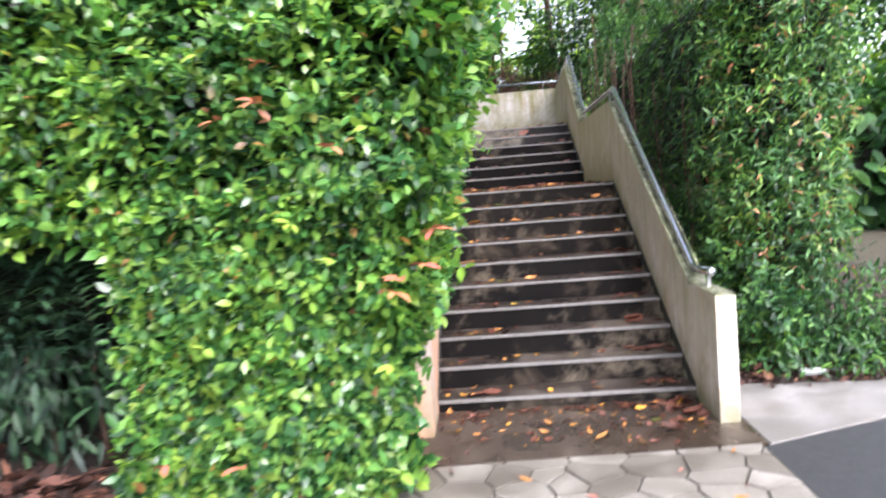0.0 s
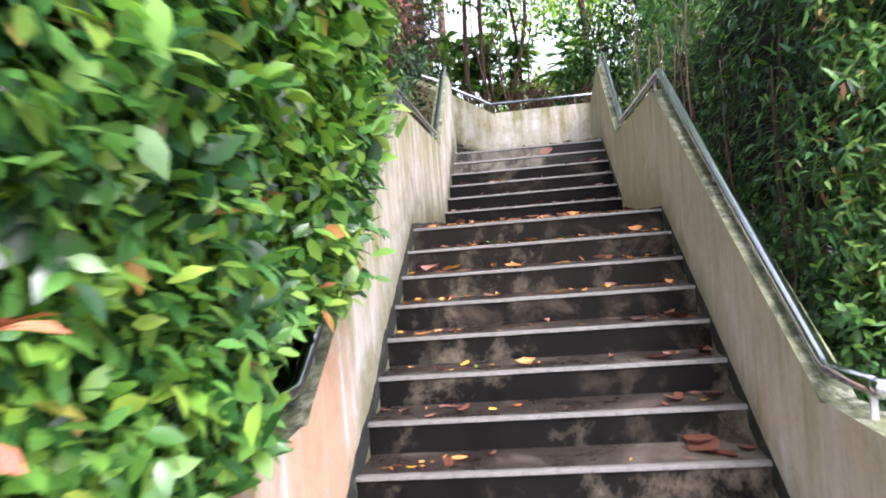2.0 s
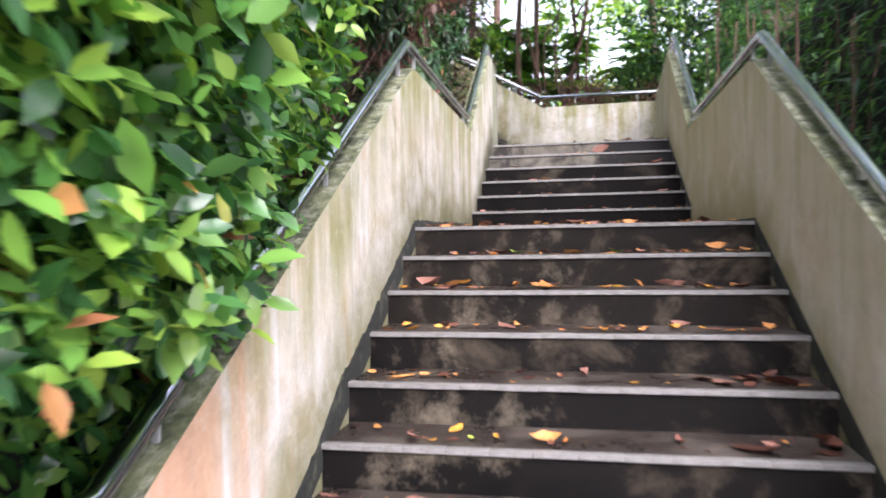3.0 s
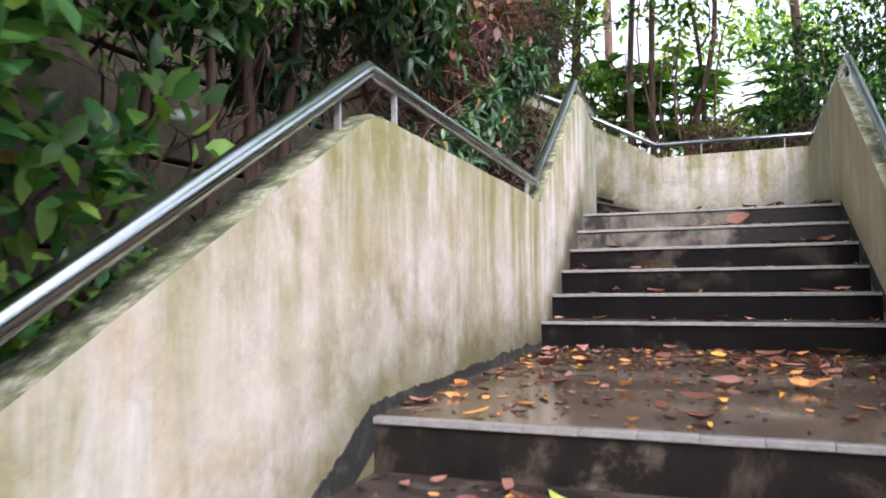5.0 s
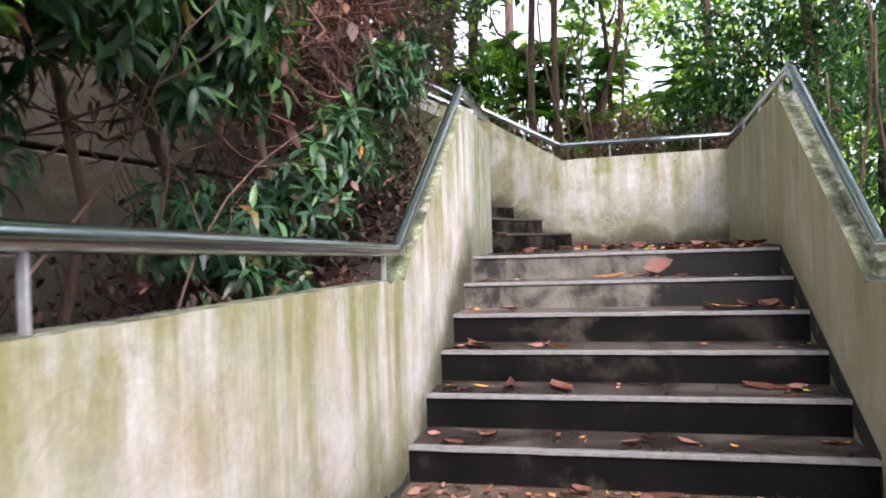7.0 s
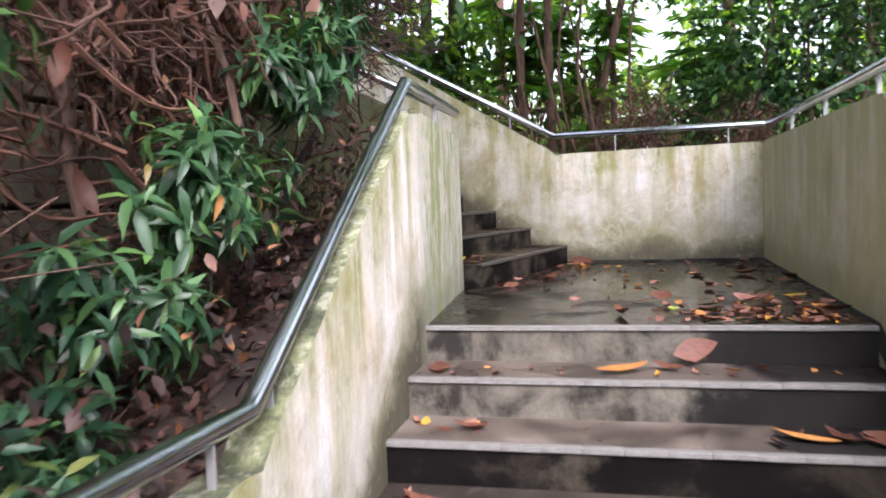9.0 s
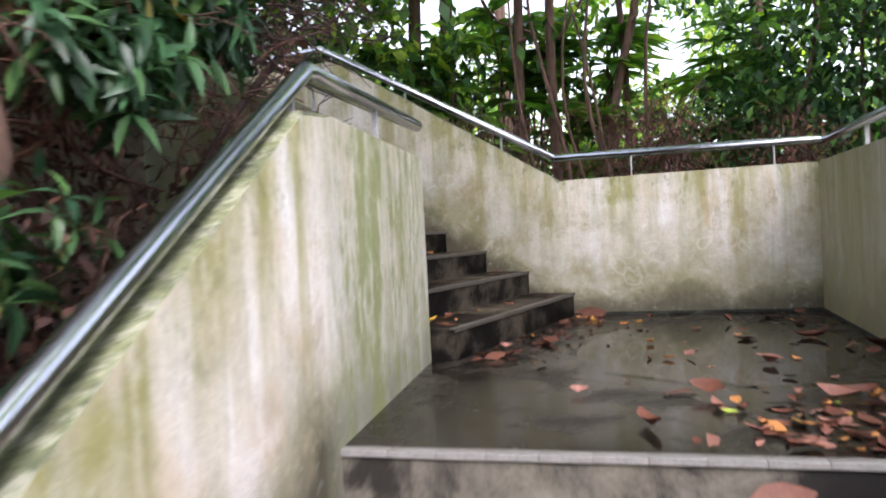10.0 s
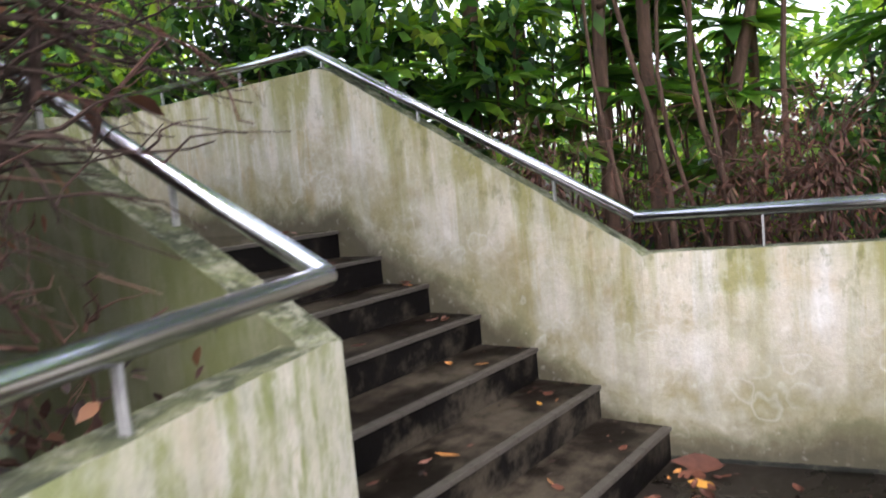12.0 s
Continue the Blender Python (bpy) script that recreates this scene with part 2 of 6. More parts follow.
def leaf_material(name, stops, rough=0.38, through_light=0.3):
    """Leaves that differ one by one, with light shining through."""
    m, n, l, b = material(name, rough)
    geo = n.new("ShaderNodeNewGeometry")
    c = ramp(n, l, geo.outputs["Random Per Island"], stops)
    v = noise_tex(n, l, coords(n, l), 1.3, 3, 0.5)
    c = mix(n, l, 0.7, c, ramp(n, l, v, [(0.36, (0.62, 0.69, 0.8)), (0.64, (1.06, 1.04, 0.78))]), "MULTIPLY")
    c = mix(n, l, 0.8, c, ramp(n, l, noise_tex(n, l, coords(n, l), 6.5, 2, 0.5), [(0.36, 0.62), (0.5, 1.05), (0.64, 1.35)]), "MULTIPLY")
    l.new(c, b.inputs["Base Color"])
    tr = n.new("ShaderNodeBsdfTranslucent")
    l.new(mix(n, l, 1.0, c, (0.95, 1.0, 0.45), "MULTIPLY"), tr.inputs["Color"])
    ms = n.new("ShaderNodeMixShader")
    ms.inputs[0].default_value = through_light
    l.new(b.outputs[0], ms.inputs[1])
    l.new(tr.outputs[0], ms.inputs[2])
    l.new(ms.outputs[0], n["Material Output"].inputs["Surface"])
    return m


def earth(name, stops, scale=9, rough=0.95, depth=0.03):
    m, n, l, b = material(name, rough)
    a = noise_tex(n, l, coords(n, l), scale, 8, 0.7, 0.6)
    g = noise_tex(n, l, coords(n, l), scale * 8, 4, 0.7)
    c = ramp(n, l, a, stops)
    c = mix(n, l, 0.5, c, ramp(n, l, g, [(0.3, 0.3), (0.7, 1.0)]), "MULTIPLY")
    l.new(c, b.inputs["Base Color"])
    bump(n, l, b, a, 0.8, depth)
    return m


def bark(name, dark, light):
    m, n, l, b = material(name, 0.9)
    a = noise_tex(n, l, coords(n, l, (14, 14, 3)), 1.0, 7, 0.7, 0.5)
    l.new(ramp(n, l, a, [(0.3, dark), (0.7, light)]), b.inputs["Base Color"])
    bump(n, l, b, a, 0.8, 0.02)
    return m


def steel():
    m, n, l, b = material("brushed_steel", 0.2, 1.0)
    a = noise_tex(n, l, coords(n, l), 5, 4, 0.6)
    l.new(ramp(n, l, a, [(0.3, (0.56, 0.575, 0.64)), (0.7, (0.63, 0.645, 0.71))]), b.inputs["Base Color"])
    l.new(ramp(n, l, a, [(0.35, 0.14), (0.7, 0.22)]), b.inputs["Roughness"])
    return m


def stay_metal():
    m, n, l, b = material("dull_steel", 0.5, 0.6)
    a = noise_tex(n, l, coords(n, l), 30, 5, 0.7)
    l.new(ramp(n, l, a, [(0.3, (0.30, 0.30, 0.31)), (0.7, (0.48, 0.48, 0.48))]), b.inputs["Base Color"])
    return m


# algae plus the shade of the plants above, both painted into one parapet
M_MOSSY_SHADED = wall_paint("mossy_shaded_wall", (0.30, 0.30, 0.22), 0.93)
M_OLIVE = wall_paint("olive_stained_wall", film=0.85)
M_BACK = wall_paint("salt_ringed_wall", rings=0.3, film=0.1, foot=1.5)
M_WALL, M_MOSS, M_STEEL, M_STAY = wall_paint(), moss_top(), steel(), stay_metal()
# damp risers, with the shade on their upright faces put into the colour
M_RISER = step_concrete("damp_shaded_riser", [(0.36, (0.0042, 0.0036, 0.0037)), (0.54, (0.0078, 0.0065, 0.0062)), (0.68, (0.055, 0.044, 0.033))], 0.5, 0.75, 0.1)
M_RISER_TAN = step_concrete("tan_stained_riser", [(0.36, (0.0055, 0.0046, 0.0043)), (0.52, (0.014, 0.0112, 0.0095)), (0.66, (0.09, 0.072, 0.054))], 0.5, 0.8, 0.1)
# upper flights: damp again, with deeper shade painted in
M_RISER_DARK = step_concrete("damp_deep_shaded_riser", [(0.36, (0.004, 0.0035, 0.0036)), (0.54, (0.0075, 0.0064, 0.0062)), (0.70, (0.04, 0.033, 0.026))], 0.5, 0.35, 0.06)
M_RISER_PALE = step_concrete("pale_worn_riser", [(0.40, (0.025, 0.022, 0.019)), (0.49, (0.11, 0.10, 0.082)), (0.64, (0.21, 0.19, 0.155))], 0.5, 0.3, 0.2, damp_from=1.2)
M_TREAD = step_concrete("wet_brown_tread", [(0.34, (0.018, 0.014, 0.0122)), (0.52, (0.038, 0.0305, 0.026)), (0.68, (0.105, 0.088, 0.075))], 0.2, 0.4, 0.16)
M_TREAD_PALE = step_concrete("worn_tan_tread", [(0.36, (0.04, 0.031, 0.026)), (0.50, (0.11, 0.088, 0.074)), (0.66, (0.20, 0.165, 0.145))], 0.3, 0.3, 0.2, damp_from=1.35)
# third flight: wetness and tree shade both go into this darker colour
M_TREAD_DARK = step_concrete("wet_shaded_tread", [(0.36, (0.006, 0.0045, 0.0035)), (0.52, (0.016, 0.012, 0.0095)), (0.68, (0.075, 0.062, 0.046))], 0.35, 0.4, 0.06)
M_LANDING2 = step_concrete("damp_grey_landing", [(0.34, (0.008, 0.0065, 0.005)), (0.52, (0.0145, 0.0118, 0.0092)), (0.68, (0.032, 0.026, 0.021))], 0.12, 0.15, 0.22, (0.44, 0.62), 0.04)
M_LANDING = step_concrete("wet_landing", [(0.34, (0.046, 0.030, 0.019)), (0.52, (0.092, 0.065, 0.044)), (0.68, (0.17, 0.13, 0.097))], 0.03, 0.3, 1.0, (0.54, 0.74), 0.04)
M_NOSING = step_concrete("pale_nosing_tile", [(0.36, (0.085, 0.078, 0.072)), (0.48, (0.20, 0.192, 0.185)), (0.64, (0.35, 0.34, 0.33))], 0.25, 0.1, 0.5)
M_NOSING_DARK = step_concrete("grimy_nosing_tile", [(0.34, (0.04, 0.034, 0.029)), (0.52, (0.085, 0.075, 0.066)), (0.68, (0.18, 0.165, 0.148))], 0.3, 0.1, 0.4)
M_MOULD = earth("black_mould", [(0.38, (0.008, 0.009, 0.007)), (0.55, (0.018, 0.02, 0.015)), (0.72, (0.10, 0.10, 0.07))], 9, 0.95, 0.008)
M_SOIL = earth("leaf_litter_soil", [(0.3, (0.012, 0.008, 0.006)), (0.5, (0.03, 0.018, 0.013)), (0.68, (0.075, 0.04, 0.027))], 11)
M_GRASS = earth("weedy_earth", [(0.3, (0.03, 0.03, 0.015)), (0.5, (0.07, 0.062, 0.038)), (0.7, (0.14, 0.12, 0.09))], 12)
M_ASPHALT = earth("damp_asphalt", [(0.3, (0.026, 0.027, 0.029)), (0.6, (0.05, 0.051, 0.054))], 20, 0.55, 0.004)
M_CONC = step_concrete("pale_concrete", [(0.34, (0.13, 0.122, 0.112)), (0.52, (0.20, 0.19, 0.178)), (0.68, (0.27, 0.26, 0.245))], 0.35, 0.2)
M_SLAB = step_concrete("muddy_wet_slab", [(0.34, (0.024, 0.016, 0.0115)), (0.52, (0.047, 0.033, 0.024)), (0.68, (0.10, 0.078, 0.06))], 0.1, 0.3)
M_STONE = step_concrete("pale_paving_stone", [(0.34, (0.15, 0.135, 0.115)), (0.52, (0.235, 0.22, 0.195)), (0.68, (0.32, 0.305, 0.275))], 0.35, 0.1)
def vary_by_piece(m, low):
    """Give each piece of one material its own tone."""
    n, l = m.node_tree.nodes, m.node_tree.links
    b = n["Principled BSDF"]
    info = n.new("ShaderNodeObjectInfo")
    tone = ramp(n, l, info.outputs["Random"], [(0.0, low), (1.0, (1.0, 0.99, 0.96))])
    old = b.inputs["Base Color"].links[0].from_socket
    l.new(mix(n, l, 1.0, old, tone, "MULTIPLY"), b.inputs["Base Color"])


vary_by_piece(M_STONE, (0.55, 0.52, 0.48))
M_GROUT = earth("dark_joint", [(0.3, (0.06, 0.055, 0.045)), (0.7, (0.12, 0.11, 0.09))], 30, 0.9, 0.003)
M_BARK = bark("brown_bark", (0.04, 0.023, 0.016), (0.17, 0.098, 0.07))
M_VINE = bark("red_brown_vine", (0.055, 0.025, 0.017), (0.22, 0.10, 0.065))
M_TWIG = bark("dry_twig", (0.026, 0.013, 0.0095), (0.13, 0.062, 0.043))
M_DARKTWIG = bark("dark_dead_twig", (0.012, 0.007, 0.005), (0.055, 0.029, 0.021))
# near-black filler: the shade between inner leaves is painted into this colour
M_CORE = earth("painted_shade_core", [(0.3, (0.004, 0.005, 0.003)), (0.6, (0.011, 0.012, 0.006)), (0.75, (0.03, 0.025, 0.014))], 14, 1.0, 0.05)
M_PLANK = earth("damp_tan_panel", [(0.3, (0.06, 0.05, 0.033)), (0.55, (0.13, 0.108, 0.075)), (0.7, (0.21, 0.18, 0.13))], 3, 0.85, 0.006)

GREEN_A = [(0.0, (0.016, 0.055, 0.02)), (0.24, (0.05, 0.16, 0.048)), (0.52, (0.13, 0.315, 0.072)), (0.85, (0.25, 0.45, 0.085)), (0.985, (0.30, 0.44, 0.08)), (0.993, (0.50, 0.27, 0.10)), (1.0, (0.52, 0.20, 0.13))]
GREEN_C = [(0.0, (0.014, 0.05, 0.02)), (0.38, (0.055, 0.16, 0.05)), (0.72, (0.14, 0.31, 0.08)), (0.94, (0.26, 0.40, 0.08)), (0.96, (0.48, 0.24, 0.12)), (1.0, (0.50, 0.19, 0.14))]
GREEN_D = [(0.0, (0.014, 0.045, 0.019)), (0.5, (0.043, 0.128, 0.043)), (0.85, (0.105, 0.25, 0.06)), (1.0, (0.19, 0.35, 0.07))]
GREEN_B = [(0.0, (0.014, 0.048, 0.022)), (0.5, (0.032, 0.088, 0.038)), (0.85, (0.068, 0.15, 0.058)), (0.97, (0.115, 0.23, 0.06)), (1.0, (0.30, 0.12, 0.04))]
GREEN_F = [(0.0, (0.05, 0.14, 0.045)), (0.45, (0.17, 0.36, 0.065)), (0.8, (0.38, 0.58, 0.08)), (1.0, (0.56, 0.68, 0.12))]
L_HEDGE, L_COLUMN, L_DARK, L_LANCE, L_FAR = (leaf_material(nm, st, r, tl) for nm, st, r, tl in (
    ("hedge_leaf", GREEN_A, 0.27, 0.4), ("column_leaf", GREEN_C, 0.34, 0.33), ("dark_leaf", GREEN_D, 0.42, 0.35),
    ("lance_leaf", GREEN_B, 0.40, 0.3), ("far_leaf", GREEN_F, 0.5, 0.6)))
L_FERN = leaf_material("fern_leaflet", [(0.0, (0.010, 0.032, 0.018)), (0.6, (0.026, 0.07, 0.036)), (1.0, (0.06, 0.13, 0.06))], 0.45, 0.2)
L_HEDGE.node_tree.nodes["Principled BSDF"].inputs["Specular IOR Level"].default_value = 0.8
L_PALM = leaf_material("palm_leaflet", [(0.0, (0.045, 0.13, 0.03)), (0.6, (0.12, 0.30, 0.05)), (1.0, (0.30, 0.50, 0.07))], 0.33, 0.5)


# ---- helpers for meshes ----
def mesh_object(name, verts, faces, mat, parent=None, label="", smooth=False):
    me = bpy.data.meshes.new(name)
    me.from_pydata([tuple(v) for v in verts], [], faces)
    me.materials.append(mat)
    if smooth:
        me.polygons.foreach_set("use_smooth", [True] * len(me.polygons))
    me.update()
    ob = new(name, me)
    ob.parent = parent
    if label:
        ob["label"] = label
    return ob


def part(name, bm, mat, parent, label="", smooth=False):
    me = bpy.data.meshes.new(name)
    bmesh.ops.recalc_face_normals(bm, faces=bm.faces[:])
    bm.to_mesh(me)
    bm.free()
    me.materials.append(mat)
    if smooth:
        me.polygons.foreach_set("use_smooth", [True] * len(me.polygons))
    ob = new(name, me)
    ob.parent = parent
    if label:
        ob["label"] = label
    return ob


def prism(poly, z0, z1):
    """A bmesh slab over a flat polygon of (x, y)."""
    bm = bmesh.new()
    lo = [bm.verts.new((x, y, z0)) for x, y in poly]
    hi = [bm.verts.new((x, y, z1)) for x, y in poly]
    bm.faces.new(lo[::-1])
    bm.faces.new(hi)
    for i in range(len(poly)):
        j = (i + 1) % len(poly)
        bm.faces.new((lo[i], lo[j], hi[j], hi[i]))
    return bm


def soften(bm, width, segments=1):
    bmesh.ops.bevel(bm, geom=bm.edges[:], offset=width, segments=segments, affect="EDGES", profile=0.5)
    return bm


def tube(points, radius, sides=12, caps=True, radii=None):
    """A bmesh pipe along points, mitred at its bends."""
    bm = bmesh.new()
    pts = [Vector(p) for p in points]
    rings = []
    for i, p in enumerate(pts):
        a = (p - pts[i - 1]).normalized() if i else (pts[1] - p).normalized()
        b = (pts[i + 1] - p).normalized() if i < len(pts) - 1 else a
        t = (a + b).normalized()
        up = Vector((0, 0, 1)) if abs(t.z) < 0.95 else Vector((1, 0, 0))
        u = t.cross(up).normalized()
        w = u.cross(t)
        stretch = 1.0 / max(0.5, t.dot(a))
        r = radii[i] if radii else radius
        flat = (b - a)
        flat = flat - t * flat.dot(t)
        k = flat.normalized() if flat.length > 1e-4 else None
        ring = []
        for s in range(sides):
            ang = 2 * math.pi * s / sides
            o = (u * math.cos(ang) + w * math.sin(ang)) * r
            if k is not None:
                o = o + k * o.dot(k) * (stretch - 1)
            ring.append(bm.verts.new(p + o))
        rings.append(ring)
    for r0, r1 in zip(rings, rings[1:]):
        for s in range(sides):
            bm.faces.new((r0[s], r0[(s + 1) % sides], r1[(s + 1) % sides], r1[s]))
    if caps:
        bm.faces.new(rings[0][::-1])
        bm.faces.new(rings[-1])
    return bm


def empty(name, at=(0, 0, 0)):
    ob = new(name)
    ob.location = at
    ob.empty_display_size = 0.2
    return ob


# ---- the plan ----
RISE, RUN1, RUN2, RUN3 = 0.16, 0.324, 0.339, 0.332
GROUND = 0.08
Z1, Z2, Z3 = 10 * RISE, 16 * RISE, 23 * RISE
TH = 0.125                      # parapet thickness
LEFT = [(-1.815, -0.50), (-1.855, 2.95), (-1.892, 5.36), (-1.905, 7.03), (-2.015, 8.46)]
RIGHT = [(0.0, -0.53), (0.0, 3.00), (0.0, 5.45), (0.0, 7.00), (0.157, 10.215)]
TURN3 = radians(14)
DV = Vector((-math.cos(TURN3), math.sin(TURN3), 0))       # uphill along the third flight
NV = Vector((math.sin(TURN3), math.cos(TURN3), 0))        # across it, to the back wall
V1R = Vector((-1.436, 10.225, 0))
KINK = V1R + DV * 0.085
ECORNER = Vector((-2.015, 8.46, 0))


def left_x(y):
    for (x0, y0), (x1, y1) in zip(LEFT, LEFT[1:]):
        if y <= y1 or (x1, y1) == LEFT[-1]:
            return x0 + (x1 - x0) * (y - y0) / (y1 - y0)


def wall_run(name, pts, feet, side, label, z0=-0.4, paint=None):
    """A parapet with a worn, slightly uneven coping: pts are (x, y, top) along its inner face, side is +1 if the wall lies to the left of the run."""
    n = len(pts)
    out = []
    for i in range(n):
        a = Vector(pts[i][:2]) - Vector(pts[i - 1][:2]) if i else Vector(pts[1][:2]) - Vector(pts[0][:2])
        b = Vector(pts[i + 1][:2]) - Vector(pts[i][:2]) if i < n - 1 else a
        na, nb = Vector((-a.y, a.x)).normalized(), Vector((-b.y, b.x)).normalized()
        m = (na + nb).normalized()
        out.append(Vector(pts[i][:2]) + m * (side * TH / max(0.4, m.dot(na))))
    bm = bmesh.new()
    rows = []
    for i in range(n - 1):
        p, q = Vector(pts[i]), Vector(pts[i + 1])
        count = max(1, int((q - p).length / 0.07))
        for k in range(count + (i == n - 2)):
            c, o = p.lerp(q, k / count), out[i].lerp(out[i + 1], k / count)
            w0, w1 = (0.0025 * noise.noise((c.x * 5, c.y * 5, d)) + 0.001 * noise.noise((c.x * 23, c.y * 23, d)) for d in (1.0, 9.0))
            rows.append([bm.verts.new(v) for v in ((c.x, c.y, z0), (c.x, c.y, c.z + w0), (o.x, o.y, c.z + w1 - 0.003), (o.x, o.y, z0))])
    for r0, r1 in zip(rows, rows[1:]):
        for k in range(3):
            bm.faces.new((r0[k], r0[k + 1], r1[k + 1], r1[k]))
    bm.faces.new(rows[0])
    bm.faces.new(rows[-1][::-1])
    tops = [bm.edges.get((r0[k], r1[k])) for r0, r1 in zip(rows, rows[1:]) for k in (1, 2)]
    tops += [bm.edges.get((r[1], r[2])) for r in (rows[0], rows[-1])]
    bmesh.ops.bevel(bm, geom=tops, offset=0.014, segments=2, affect="EDGES", profile=0.5)
    ob = part(name, bm, paint or M_WALL, None)
    ob.data.materials.append(M_MOSS)
    for p in ob.data.polygons:
        p.material_index = 1 if p.normal.z > 0.2 else 0
    drop = ob.data.attributes.new("drop", "FLOAT", "POINT")
    rise = ob.data.attributes.new("rise", "FLOAT", "POINT")
    for i, v in enumerate(ob.data.vertices):
        best = None
        for k, (p, q) in enumerate(zip(pts, pts[1:])):
            a, d = Vector(p[:2]), Vector(q[:2]) - Vector(p[:2])
            t = min(1.0, max(0.0, (v.co.xy - a).dot(d) / d.length_squared))
            miss = (v.co.xy - a - d * t).length
            if best is None or miss < best[0]:
                best = (miss, p[2] + (q[2] - p[2]) * t, feet[k] + (feet[k + 1] - feet[k]) * t)
        drop.data[i].value, rise.data[i].value = best[1] - v.co.z, v.co.z - best[2]
    return tagged(ob, label, "wall", kind="structure")


OFF = 0.14                     # rail above the coping
TOP = {"foot": 0.90, "one": 2.53, "one_r": 2.475, "two": 3.53, "three": 4.66}
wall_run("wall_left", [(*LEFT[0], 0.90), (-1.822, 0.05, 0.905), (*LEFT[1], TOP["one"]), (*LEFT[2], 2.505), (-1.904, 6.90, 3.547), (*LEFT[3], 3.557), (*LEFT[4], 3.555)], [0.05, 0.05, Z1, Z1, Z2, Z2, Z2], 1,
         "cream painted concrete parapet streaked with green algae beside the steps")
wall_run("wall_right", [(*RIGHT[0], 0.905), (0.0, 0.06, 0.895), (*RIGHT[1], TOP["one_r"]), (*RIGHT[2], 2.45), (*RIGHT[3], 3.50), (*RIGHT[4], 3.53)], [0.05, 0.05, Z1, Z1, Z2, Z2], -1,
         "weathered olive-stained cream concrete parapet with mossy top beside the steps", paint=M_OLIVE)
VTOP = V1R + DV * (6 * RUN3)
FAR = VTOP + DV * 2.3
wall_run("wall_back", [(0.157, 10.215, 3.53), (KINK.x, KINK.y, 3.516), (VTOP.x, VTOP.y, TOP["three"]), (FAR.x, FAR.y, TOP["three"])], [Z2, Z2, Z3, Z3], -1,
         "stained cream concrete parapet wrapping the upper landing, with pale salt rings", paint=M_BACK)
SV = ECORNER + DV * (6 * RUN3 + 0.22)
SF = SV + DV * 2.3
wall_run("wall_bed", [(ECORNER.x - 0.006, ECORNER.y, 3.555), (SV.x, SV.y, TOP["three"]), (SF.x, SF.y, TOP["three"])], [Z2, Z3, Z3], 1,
         "mossy concrete parapet of the third flight, with plant shade painted into its dark colour", paint=M_MOSSY_SHADED)
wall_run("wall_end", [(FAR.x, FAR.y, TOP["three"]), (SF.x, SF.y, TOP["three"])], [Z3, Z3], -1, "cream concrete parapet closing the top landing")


# ---- steps: each one a riser block, a tread and a row of nosing tiles ----
def box(x0, x1, y0, y1, z0, z1):
    return prism([(x0, y0), (x1, y0), (x1, y1), (x0, y1)], z0, z1)


STEPS = []
stairs = tagged(new("staircase"), "damp dark concrete outdoor staircase with pale nosings and fallen leaves", "stairs", kind="structure")


def step(frame_m, width, run, z, low, deep, face=None, top=None, edge=None):
    """One step whose nosing lies along x from 0 to width at y = 0 of frame_m."""
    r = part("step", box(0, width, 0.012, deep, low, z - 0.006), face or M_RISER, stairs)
    r.matrix_basis = frame_m
    part("tread", soften(box(0.001, width - 0.001, 0.042, deep, z - 0.02, z), 0.003), top or M_TREAD, r, "wet brown tread")
    STEPS.append((r, width, z, edge))


def nosing_row(owner, width, z, tile):
    n = int(round(width / 0.15))
    w = width / n
    for i in range(n):
        ob = new("nosing_tile", tile)
        ob.parent = owner
        ob.matrix_basis = pose(w * (i + 0.5), 0.021, z - 0.008 + random.uniform(-0.0008, 0.0008), 0, 0, random.uniform(-0.15, 0.15)) @ Matrix.Diagonal((w / 0.1496, 1, 1, 1))


tile_bm = soften(box(-0.0745, 0.0745, -0.021, 0.0205, -0.010, 0.010), 0.002)
TILE = bpy.data.meshes.new("nosing_tile")
tile_bm.to_mesh(TILE)
tile_bm.free()
TILE.materials.append(M_NOSING)
TILE_DARK = TILE.copy()
TILE_DARK.materials[0] = M_NOSING_DARK

rows = []
for k in range(1, 11):
    y = RUN1 * (k - 1)
    x0 = left_x(y)
    rows.append((Matrix.Translation((x0, y, 0)), -x0, k * RISE))
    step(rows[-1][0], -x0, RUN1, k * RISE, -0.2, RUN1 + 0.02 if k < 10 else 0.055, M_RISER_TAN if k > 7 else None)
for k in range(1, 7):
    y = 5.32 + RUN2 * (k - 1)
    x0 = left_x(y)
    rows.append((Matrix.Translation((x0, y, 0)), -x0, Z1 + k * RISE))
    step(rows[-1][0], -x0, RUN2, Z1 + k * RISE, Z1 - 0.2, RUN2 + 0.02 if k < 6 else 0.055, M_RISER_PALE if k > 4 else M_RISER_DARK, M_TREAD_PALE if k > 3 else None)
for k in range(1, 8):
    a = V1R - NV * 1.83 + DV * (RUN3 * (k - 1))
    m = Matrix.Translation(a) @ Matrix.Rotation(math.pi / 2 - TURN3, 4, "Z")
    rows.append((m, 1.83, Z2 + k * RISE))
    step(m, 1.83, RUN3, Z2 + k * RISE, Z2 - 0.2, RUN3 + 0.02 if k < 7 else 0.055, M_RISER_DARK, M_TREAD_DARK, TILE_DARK)

